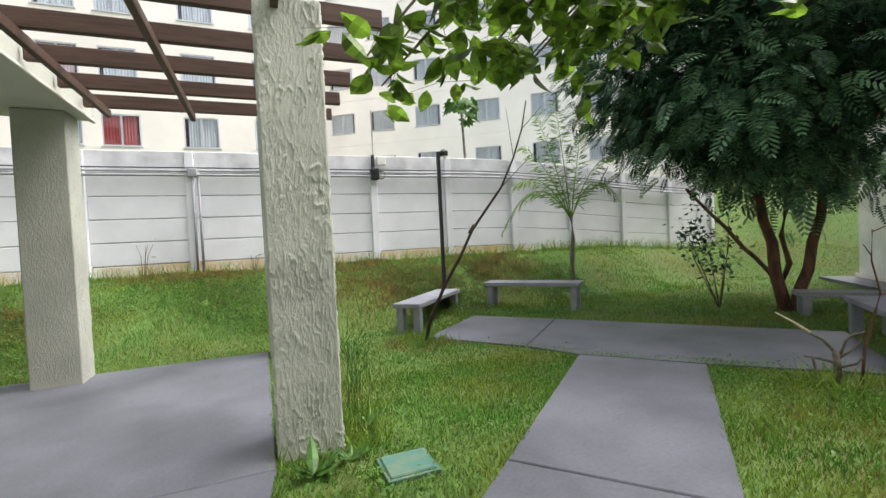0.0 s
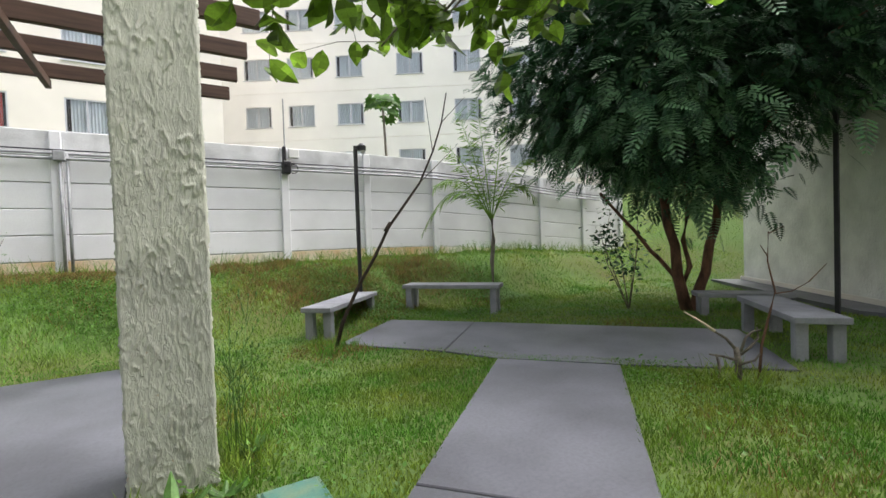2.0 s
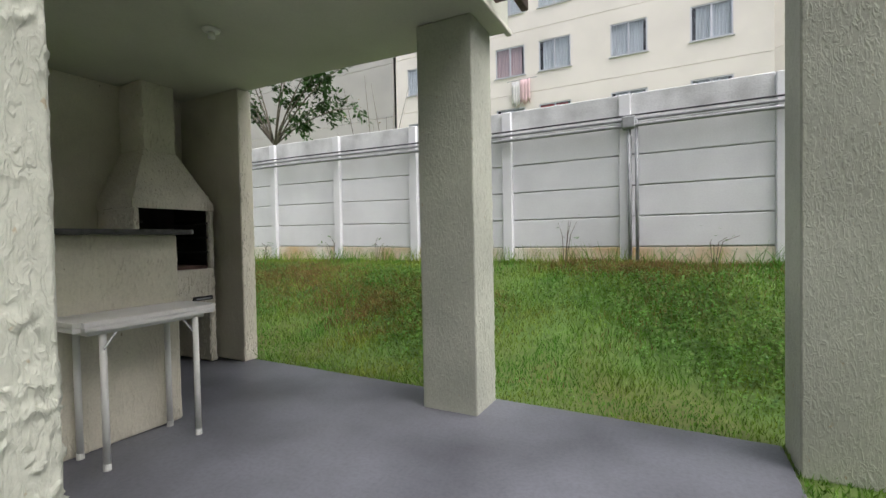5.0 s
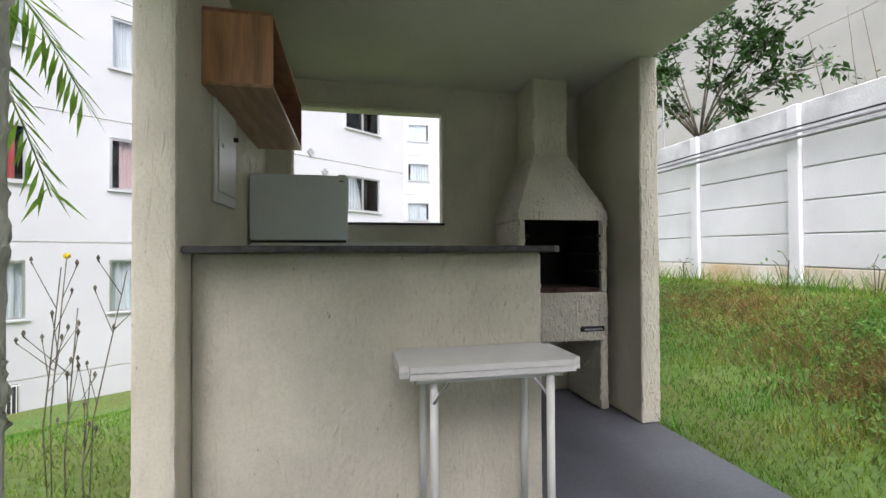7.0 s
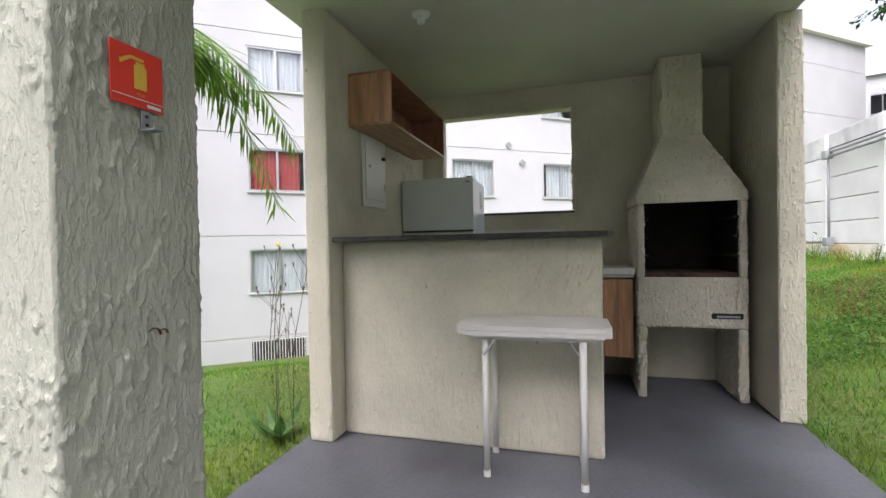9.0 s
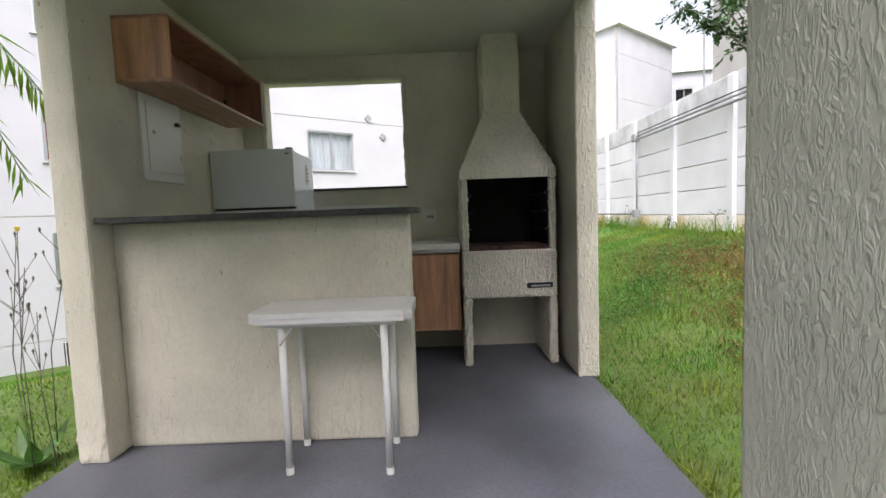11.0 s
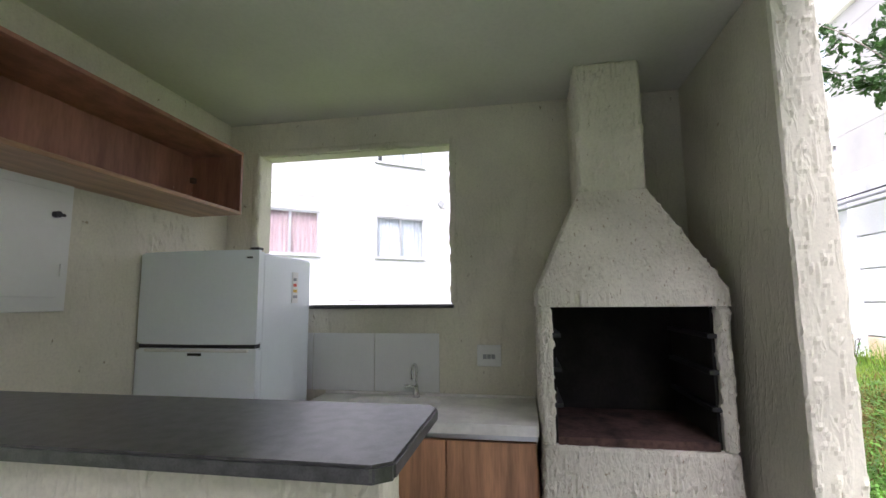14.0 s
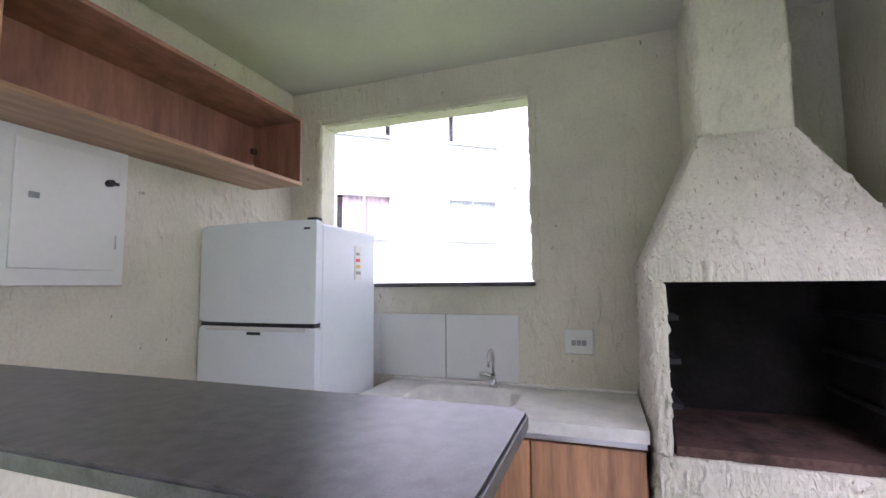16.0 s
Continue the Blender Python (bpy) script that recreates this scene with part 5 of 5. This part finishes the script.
# broad-leaved tree whose low twigs hang over the path
def overhanging_tree():
    t = thing("broadleaf_tree", (3.3, -2.2, -0.02), "green broad-leaved tree with low twigs hanging over the path", "tree", at=(2.765, -1.058, -0.04), size=0.843)
    part("trunk", tapered(wiggle((3.3, -2.2, -0.1), (3.1, -1.8, 2.7), 6, 0.03), 0.12, 0.08, 10), BARK_GREY, t, smooth=True)
    ends = [(1.12, 1.6, 2.3), (1.22, 1.72, 2.22), (1.4, 1.8, 2.42), (1.65, 1.6, 2.3), (1.85, 1.95, 2.36), (1.85, 1.5, 2.25), (2.1, 1.85, 2.45), (2.3, 1.8, 2.42), (2.5, 1.55, 2.42), (2.8, 1.5, 2.6), (3.3, 1.1, 2.62), (3.7, 0.8, 2.66), (1.5, 1.35, 2.55), (2.9, 1.9, 2.75), (2.1, 2.2, 2.6), (1.35, 1.4, 2.6), (2.2, 1.4, 2.6), (1.75, 2.1, 2.62)]
    pos, al = [], []
    for e in ends:
        e = Vector(e)
        mid = Vector((3.1, -1.8, 2.7)).lerp(e, 0.5) + Vector((0, 0, 0.75))
        path = [Vector((3.1, -1.8, 2.65)).lerp(mid, i / 4) + Vector((0, 0, 0.12 * math.sin(i))) for i in range(4)] + [mid.lerp(e, i / 5) for i in range(6)]
        limb = part("branch", tapered(path, 0.03, 0.004, 6), BARK_GREY, t, smooth=True)
        for q in range(11):
            s = mid.lerp(e, 0.55 + 0.45 * rng.random())
            tip = s + Vector((rng.normal(0, 0.17), rng.normal(0, 0.17), rng.normal(-0.06, 0.1)))
            tw = bmesh.new()
            tapered([s, s.lerp(tip, 0.5) + Vector((0, 0, 0.03)), tip], 0.0022, 0.001, 4, tw)
            part("twig", tw, BARK_GREY, limb)
            for _ in range(4):
                p = s.lerp(tip, rng.uniform(0.15, 1.05))
                pos.append(p)
                al.append((rng.normal(0, 0.6), rng.normal(0, 0.6), rng.normal(-0.55, 0.4)))
    pos, al = np.array(pos), unit(np.array(al))
    low = pos[:, 2] > 2.12 + 0.07 * np.sin(pos[:, 0] * 7)
    pos, al = pos[low], al[low]
    side = unit(np.cross(al, rng.normal(0, 0.45, al.shape) + np.array([0, 0, 1.0])))
    ln = rng.uniform(0.10, 0.165, len(pos))
    part_mesh("crown", from_arrays("crown", ovate_leaves(pos, al, side, ln, ln * 0.62), 4, LEAF_BROAD), t, "hanging oval green leaves")
    return t


overhanging_tree()


def feather_tree():
    t = thing("feathery_tree", (8.5, 4.2, -0.02), "dark green feathery-leaved tree with forked reddish-brown stems", "tree", at=(7.148, 4.338, -0.02), size=0.86)
    stems = [((8.5, 4.2, -0.1), (8.1, 4.5, 2.6), 0.10), ((8.55, 4.15, -0.1), (9.2, 3.8, 2.7), 0.09), ((8.52, 4.22, -0.1), (8.6, 4.3, 2.9), 0.05), ((8.42, 4.25, 0.35), (7.2, 4.9, 2.0), 0.04)]
    for a, b, r in stems:
        part("trunk", tapered(wiggle(a, b, 7, 0.035), r, r * 0.55, 9), BARK, t, smooth=True)
    c0, rad = Vector((8.42, 4.28, 4.35)), Vector((2.95, 2.95, 2.25))
    clumps = []
    while len(clumps) < 215:
        v = rng.normal(0, 1, 3)
        v = v / np.linalg.norm(v) * rng.uniform(0.12, 1.0) ** 0.5
        p = Vector((c0.x + v[0] * rad.x, c0.y + v[1] * rad.y, c0.z + v[2] * rad.z))
        if p.z > 2.35 - 0.35 * math.hypot(v[0], v[1]):
            clumps.append(p)
    for p in clumps[:26]:
        a = Vector(stems[int(rng.integers(0, 3))][1])
        part("branch", tapered([a - Vector((0, 0, 0.4)), a.lerp(p, 0.5) + Vector((0, 0, 0.15)), p], 0.035, 0.008, 5), BARK, t, smooth=True)
    P, A, S, LN, W = [], [], [], [], []
    for p in clumps:
        out = np.array(p - c0)
        out = out / np.linalg.norm(out)
        for _ in range(80):
            base = np.array(p) + rng.normal(0, 0.34, 3)
            d0 = unit(out * 0.8 + rng.normal(0, 0.5, 3) + np.array([0, 0, -0.25]))
            sd = unit(np.cross(d0, np.array([0, 0, 1.0]) + rng.normal(0, 0.3, 3)))
            L = rng.uniform(0.16, 0.30)
            k = 9
            f = (np.arange(k) + 1) / k
            pts = base + d0 * (L * f)[:, None] + np.array([0, 0, -1.0]) * (0.25 * L * f * f)[:, None]
            for s in (1, -1):
                P.append(pts)
                A.append(unit(np.repeat((d0 * 0.45 + sd * s)[None], k, 0)))
                S.append(np.repeat(d0[None], k, 0))
                LN.append(0.085 * np.sin(np.pi * (0.25 + 0.7 * f)))
                W.append(np.full(k, 0.03))
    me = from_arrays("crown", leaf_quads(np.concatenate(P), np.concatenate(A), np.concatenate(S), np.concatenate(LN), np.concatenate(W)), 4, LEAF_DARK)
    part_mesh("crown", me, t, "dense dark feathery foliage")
    P, A, S, LN, W = [], [], [], [], []
    for p in clumps:
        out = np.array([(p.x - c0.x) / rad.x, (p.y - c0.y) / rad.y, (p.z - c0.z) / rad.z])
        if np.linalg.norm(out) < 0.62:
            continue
        out = out / np.linalg.norm(out)
        for _ in range(12):
            base = np.array(p) + rng.normal(0, 0.26, 3) + out * 0.22
            d0 = unit(out * 0.9 + rng.normal(0, 0.4, 3) + np.array([0, 0, -0.05]))
            up = np.array([0, 0, 1.0]) + out * 0.7 + rng.normal(0, 0.15, 3)
            sd = unit(np.cross(d0, up))
            L, k = rng.uniform(0.30, 0.46), 8
            f = (np.arange(k) + 1) / k
            pts = base + d0 * (L * f)[:, None] + np.array([0, 0, -1.0]) * (0.25 * L * f * f)[:, None]
            for s in (1, -1):
                P.append(pts)
                A.append(unit(d0[None] * (0.35 + 0.6 * f)[:, None] + (sd * s)[None]))
                S.append(np.repeat(d0[None], k, 0))
                LN.append(0.15 * np.sin(np.pi * (0.25 + 0.62 * f)))
                W.append(np.full(k, 0.042))
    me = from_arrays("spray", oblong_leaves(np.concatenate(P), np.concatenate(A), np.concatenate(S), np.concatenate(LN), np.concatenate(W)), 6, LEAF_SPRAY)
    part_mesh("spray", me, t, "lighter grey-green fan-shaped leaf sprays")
    return t


feather_tree()


def frond(t, root, tip, rise, count, llen, sag=0.5, broad=0.028):
    """One arching palm frond: a rib with hanging leaflets to both sides."""
    root, tip = Vector(root), Vector(tip)
    k = 14
    pts = [root.lerp(tip, i / k) + Vector((0, 0, rise * 4 * (i / k) * (1 - i / k))) for i in range(k + 1)]
    f = part("frond", tapered(pts, 0.012, 0.003, 5), LEAF_PALM, t, smooth=True)
    P, A, S, LN = [], [], [], []
    for i in range(count):
        u = 0.12 + 0.88 * i / count
        q = u * k
        j = min(int(q), k - 1)
        p = pts[j].lerp(pts[j + 1], q - j)
        d0 = np.array((pts[j + 1] - pts[j]).normalized())
        sd = unit(np.cross(d0, np.array([0, 0, 1.0])))
        for s in (1, -1):
            P.append(np.array(p))
            A.append(unit(d0 * 0.55 + sd * s * 0.8 + np.array([0, 0, -sag * rng.uniform(0.5, 1.5)]) + rng.normal(0, 0.12, 3)))
            S.append(d0)
            LN.append(llen * (0.5 + 0.6 * math.sin(math.pi * min(1, u + 0.1))) * rng.uniform(0.85, 1.15))
    P, A, S, LN = np.array(P), np.array(A), np.array(S), np.array(LN)
    S = unit(np.cross(A, np.cross(S, A)))
    part_mesh("blade", from_arrays("blade", leaf_quads(P, A, S, LN, np.full(len(LN), broad)), 4, LEAF_PALM), f)


def palm():
    x, y = 5.33, 6.55
    z = float(ground_z(np.array([x]), np.array([y]))[0])
    t = thing("palm_tree", (x, y, z), "young palm with a slim trunk and pale green arching fronds", "palm")
    part("trunk", tapered([(x, y, z - 0.1), (x - 0.02, y, 0.75), (x + 0.02, y, 1.1), (x, y, 1.45)], 0.045, 0.026, 9), BARK_GREY, t, smooth=True)
    for side, deep, up, rise in ((-1.15, -0.2, -0.2, 0.6), (-1.0, 0.3, 0.6, 0.4), (-0.5, -0.2, 1.75, 0.1), (-0.2, 0.2, 2.1, 0.05), (0.25, 0.1, 1.7, 0.1), (0.7, -0.2, 0.95, 0.3), (0.75, 0.2, 0.3, 0.45), (-0.75, -0.3, 1.25, 0.2)):
        frond(t, (x, y, 1.4), (x + 0.79 * side + 0.61 * deep, y - 0.61 * side + 0.79 * deep, 1.4 + up), rise, 42, 0.34, 0.4, 0.018)
    x, y = -1.75, 2.05
    z = float(ground_z(np.array([x]), np.array([y]))[0])
    p = thing("palm_tree", (x, y, z), "young palm beside the shelter with a drooping frond", "palm")
    part("trunk", tapered([(x, y, z - 0.1), (x, y, 0.8), (x + 0.02, y, 2.05)], 0.05, 0.035, 9), BARK_GREY, p, smooth=True)
    for tip, rise in (((-1.36, 0.56, -0.52), 0.86), ((-1.5, 0.62, -0.05), 0.62), ((-1.15, 0.5, 0.2), 0.4), ((-1.1, -0.3, 0.2), 0.4), ((-0.4, -1.0, 0.2), 0.4), ((-0.9, -0.7, 0.5), 0.3)):
        frond(p, (x, y, 1.98), (x + tip[0], y + tip[1], 1.98 + tip[2]), rise, 80, 0.40, 0.75, 0.02)



palm()


def leaning_sapling():
    t = thing("leaning_sapling", (2.72, 5.55, 0), "thin bare leaning sapling with dark bark", "tree", at=(2.276, 5.476, 0), size=0.86)
    pts = [(2.72, 5.55, -0.05), (2.795, 5.49, 0.30), (2.965, 5.35, 0.75), (3.16, 5.2, 1.15), (3.3, 5.1, 1.49), (3.48, 4.97, 1.78), (3.63, 4.85, 2.03), (3.76, 4.73, 2.4), (3.85, 4.65, 2.75), (3.9, 4.6, 3.1)]
    part("trunk", tapered(pts, 0.027, 0.007, 8), BARK_DARK, t, smooth=True)
    part("knot", tapered([(3.27, 5.12, 1.44), (3.33, 5.1, 1.56)], 0.03, 0.022, 8), BARK_DARK, t, smooth=True)
    for a, b in (((3.63, 4.85, 2.03), (4.05, 4.6, 2.5)), ((3.76, 4.73, 2.4), (3.6, 4.6, 3.0)), ((3.85, 4.65, 2.75), (4.1, 4.5, 3.05))):
        part("twig", tapered([a, b], 0.006, 0.002, 5), BARK_DARK, t)


leaning_sapling()


def dead_shrub():
    t = thing("dead_shrub", (5.29, 1.93, 0), "cut-back dead shrub with a pale split branch", "shrub", at=(4.442, 2.424, 0), size=0.85)
    def at(px, pz, dy=0.0):
        return (5.29 + 0.79 * px + 0.61 * dy, 1.93 - 0.61 * px + 0.79 * dy, pz)
    part("stump", tapered([at(0, -0.05), at(0, 0.15), at(-0.02, 0.28)], 0.035, 0.024, 8), BARK_GREY, t, smooth=True)
    for pts, r in ((((-0.02, 0.26), (-0.10, 0.36), (-0.22, 0.44)), 0.016), (((0, 0.2), (0.1, 0.28), (0.17, 0.36), (0.16, 0.46)), 0.014), (((0, 0.16), (-0.14, 0.2), (-0.25, 0.22)), 0.014),
                   (((0.02, 0.24), (0.06, 0.36), (0.12, 0.42), (0.2, 0.44)), 0.012), (((-0.17, -0.03), (-0.16, 0.1), (-0.19, 0.22)), 0.017), (((0, 0.12), (0.14, 0.16), (0.2, 0.24)), 0.012)):
        part("branch", tapered([at(*p) for p in pts], r, r * 0.6, 6), BARK_GREY, t, smooth=True)
    part("split_branch", tapered([at(-0.2, 0.43), at(-0.32, 0.52), at(-0.46, 0.61)], 0.016, 0.006, 6), BARE_WOOD, t, "pale bare split wood", smooth=True)
    s = thing("bare_stick", (5.41, 1.8, 0), "thin bare upright stick with side twigs", "shrub", at=(4.544, 2.314, 0), size=0.85)
    part("stem", tapered([at(0.17, -0.05), at(0.2, 0.3), at(0.28, 0.62), at(0.32, 0.78), at(0.26, 1.05), at(0.27, 1.32)], 0.013, 0.005, 6), BARK, s, smooth=True)
    for pts in (((0.31, 0.76), (0.46, 0.78), (0.6, 0.86)), ((0.6, 0.86), (0.75, 1.02)), ((0.26, 1.1), (0.2, 1.2)), ((0.27, 1.3), (0.4, 1.36))):
        part("twig", tapered([at(*p) for p in pts], 0.006, 0.003, 5), BARK, s)


dead_shrub()


def leafy_shrub(name, label, x, y, z0, z1, spread, stems, leaves, size, material, category="shrub", bark=BARK_GREY, sag=0.0, fork=0.0):
    t = thing(name, (x, y, z0), label, category)
    if fork:
        part("trunk", tapered([(x, y, z0 - 0.1), (x + 0.04, y, z0 + 0.5 * fork * (z1 - z0)), (x, y, z0 + fork * (z1 - z0))], 0.05, 0.03, 7), bark, t, smooth=True)
    pos, al = [], []
    for i in range(stems):
        e = Vector((x + rng.normal(0, spread), y + rng.normal(0, spread), z0 + (z1 - z0) * rng.uniform(0.65, 1.05)))
        a = Vector((x, y, z0 - 0.05 + fork * (z1 - z0)))
        m = a.lerp(e, 0.5) + Vector((rng.normal(0, spread * 0.25), rng.normal(0, spread * 0.25), 0.15))
        part("stem", tapered([a, m, e], 0.003 + 0.005 * (z1 - z0), 0.003, 5), bark, t, smooth=True)
        for _ in range(max(1, leaves // stems)):
            u = rng.uniform(0.3, 1.0)
            q = (a.lerp(m, u * 2) if u < 0.5 else m.lerp(e, u * 2 - 1)) + Vector(rng.normal(0, 0.16 * spread + 0.05, 3))
            pos.append(q)
            al.append((rng.normal(0, 1), rng.normal(0, 1), rng.normal(0.1 - sag, 0.5)))
    pos, al = np.array(pos), unit(np.array(al))
    side = unit(np.cross(al, rng.normal(0, 0.4, al.shape) + np.array([0, 0, 1.0])))
    ln = rng.uniform(0.7, 1.2, len(pos)) * size
    part_mesh("leaves", from_arrays("leaves", leaf_quads(pos, al, side, ln, ln * 0.5), 4, material), t)
    return t


leafy_shrub("sparse_shrub", "sparse small-leaved shrub beside the tree", 6.727, 5.012, 0.0, 1.65, 0.38, 5, 380, 0.10, LEAF_DARK)


def spreading_tree():
    """A thin crown of long arching limbs, the leaves in bunches along their outer twigs."""
    t = thing("garden_tree", (-8.5, 10.7, 0.8), "thin-crowned dark green tree behind the boundary wall", "tree")
    fork = Vector((-8.45, 10.7, 3.45))
    part("trunk", tapered([(-8.5, 10.7, 0.7), (-8.55, 10.7, 2.2), tuple(fork)], 0.07, 0.045, 8), BARK_GREY, t, smooth=True)
    ends = [(-6.75, 10.5, 5.3), (-6.1, 10.4, 4.75), (-5.95, 10.7, 3.95), (-7.1, 10.9, 4.1), (-7.6, 10.3, 5.1), (-7.9, 10.9, 4.4), (-9.1, 10.4, 5.3), (-9.3, 10.7, 4.2), (-7.3, 10.5, 3.6),
            (-11.9, 10.9, 6.1), (-11.0, 10.6, 6.6), (-10.3, 11.1, 5.5), (-9.6, 10.8, 6.2), (-8.3, 11.2, 5.9), (-9.8, 10.4, 4.7), (-7.0, 10.6, 4.7)]
    pos, al = [], []
    for e in ends:
        e = Vector(e)
        mid = fork.lerp(e, 0.5) + Vector((0, 0, 0.22))
        path = [fork, fork.lerp(mid, 0.5) + Vector((0, 0, 0.06)), mid, mid.lerp(e, 0.5) + Vector((0, 0, 0.08)), e]
        limb = part("branch", tapered(path, 0.022, 0.006, 6), BARK_GREY, t, smooth=True)
        for q in range(9):
            root = mid.lerp(e, rng.uniform(0.05, 1.0)) + Vector((0, 0, 0.06))
            tip = root + (e - fork).normalized() * rng.uniform(0.1, 0.4) + Vector(rng.normal(0, 0.2, 3)) - Vector((0, 0, 0.05))
            part("twig", tapered([root, root.lerp(tip, 0.5) + Vector((0, 0, 0.03)), tip], 0.005, 0.002, 4), BARK_GREY, limb)
            for _ in range(24):
                p = root.lerp(tip, rng.uniform(0.2, 1.1)) + Vector(rng.normal(0, 0.045, 3))
                pos.append(p)
                way = (tip - root).normalized() * 0.6
                al.append((way.x + rng.normal(0, 0.6), way.y + rng.normal(0, 0.6), way.z - 0.25 + rng.normal(0, 0.4)))
    pos, al = np.array(pos), unit(np.array(al))
    sd = unit(np.cross(al, rng.normal(0, 0.4, al.shape) + np.array([0, 0, 1.0])))
    ln = rng.uniform(0.10, 0.17, len(pos))
    part_mesh("crown", from_arrays("crown", leaf_quads(pos, al, sd, ln, ln * 0.45), 4, LEAF_TREE), t, "bunched olive-green leaves")


spreading_tree()
leafy_shrub("bare_shrub", "nearly leafless twiggy shrub behind the wall", -5.0, 10.2, 0.8, 4.2, 0.5, 10, 20, 0.06, DRYGRASS, "shrub", BARK_GREY)


def papaya():
    x, y = 6.05, 11.0
    t = thing("papaya_tree", (x, y, 0.85), "slender papaya with a tuft of lobed leaves", "tree", at=(5.083, 10.07, 0.78), size=0.86)
    part("trunk", tapered([(x, y, 0.8), (x + 0.05, y, 3.0), (x - 0.03, y, 4.8)], 0.05, 0.03, 8), BARK_GREY, t, smooth=True)
    P, A, S, LN = [], [], [], []
    for i in range(17):
        a = i * 2.4
        root = np.array([x - 0.03, y, 4.75])
        c = root + np.array([math.cos(a) * 0.33, math.sin(a) * 0.33, rng.uniform(-0.2, 0.35)])
        part("stalk", tapered([tuple(root), tuple(c)], 0.008, 0.005, 5), LEAF_PALM, t)
        o = unit(np.array([math.cos(a), math.sin(a), -0.85]))
        sd = np.array([-math.sin(a), math.cos(a), 0])
        for b in (-1.9, -1.2, -0.6, 0, 0.6, 1.2, 1.9):
            P.append(c)
            A.append(unit(o * math.cos(b) + sd * math.sin(b)))
            S.append(unit(sd * math.cos(b) - o * math.sin(b)))
            LN.append(0.26)
    part_mesh("crown", from_arrays("crown", leaf_quads(np.array(P), np.array(A), np.array(S), np.array(LN), np.full(len(LN), 0.17)), 4, LEAF_WEED), t)


papaya()


def rosette(x, y, count, size, label):
    t = thing("broadleaf_weed", (x, y, 0), label, "weed", "rosette weeds")
    a = rng.uniform(0, 2 * np.pi, count)
    al = unit(np.stack([np.cos(a), np.sin(a), rng.uniform(0.2, 1.0, count)], 1))
    sd = unit(np.cross(al, np.array([0, 0, 1.0])))
    pos = np.repeat(np.array([[x, y, 0.0]]), count, 0)
    ln = size * rng.uniform(0.7, 1.2, count)
    me = from_arrays("leaves", ovate_leaves(pos, al, sd, ln, ln * 0.3), 4, LEAF_WEED)
    part_mesh("leaves", me, t)


rosette(0.71, 2.9, 11, 0.21, "large-leaved green weed by the pillar foot")
rosette(0.92, 2.98, 9, 0.11, "green rosette weed in the lawn")
rosette(-2.72, 2.86, 10, 0.24, "large-leaved green weed by the shelter floor")
rosette(1.12, 3.37, 8, 0.13, "green rosette weed in the lawn")


def flower_stalks(x, y, z1, stems, label, buds=True):
    t = thing("weed_stalk", (x, y, 0), label, "weed", "tall weeds")
    for i in range(stems):
        bx, by = x + rng.normal(0, 0.05), y + rng.normal(0, 0.05)
        h = z1 * rng.uniform(0.6, 1.0)
        pts = [(bx, by, -0.03), (bx + rng.normal(0, 0.02), by + rng.normal(0, 0.02), h * 0.5), (bx + rng.normal(0, 0.05), by + rng.normal(0, 0.05), h)]
        st = part("stem", tapered(pts, 0.0036, 0.0018, 5), LEAF_WEED if not buds else BARK_GREY, t, smooth=True)
        for q in range(5):
            s = Vector(pts[1]).lerp(Vector(pts[2]), rng.uniform(0.1, 0.95))
            e = s + Vector((rng.normal(0, 0.07), rng.normal(0, 0.07), rng.uniform(0.08, 0.18)))
            m = s.lerp(e, 0.9)
            b = tube([s, m, e, e + Vector((0, 0, 0.01)), e + Vector((0, 0, 0.022))], [0.002, 0.0012, 0.003, 0.0065, 0.002], None, 6)
            part("bud_stalk", b, BARK_GREY if buds else LEAF_WEED, st)
    if buds:
        b = bmesh.new()
        bmesh.ops.create_icosphere(b, subdivisions=1, radius=0.013, matrix=Matrix.Translation(pts[2]))
        part("flower", b, PETAL, t, "small yellow flower")


flower_stalks(-2.74, 2.87, 1.2, 5, "tall dry flower stalk with dark buds")
flower_stalks(1.08, 3.46, 0.82, 5, "tall thin weed beside the pillar", False)
flower_stalks(1.02, 3.3, 0.52, 4, "tall thin weed beside the pillar", False)
for i in range(9):
    x = -10.5 + 1.35 * i + float(rng.normal(0, 0.3))
    leafy_shrub("wall_weed", "thin twiggy weed at the foot of the wall", x, 8.5, 0.75, 1.05 + 0.3 * float(rng.random()), 0.12, 4, 8, 0.05, LEAF_WEED, "weed")
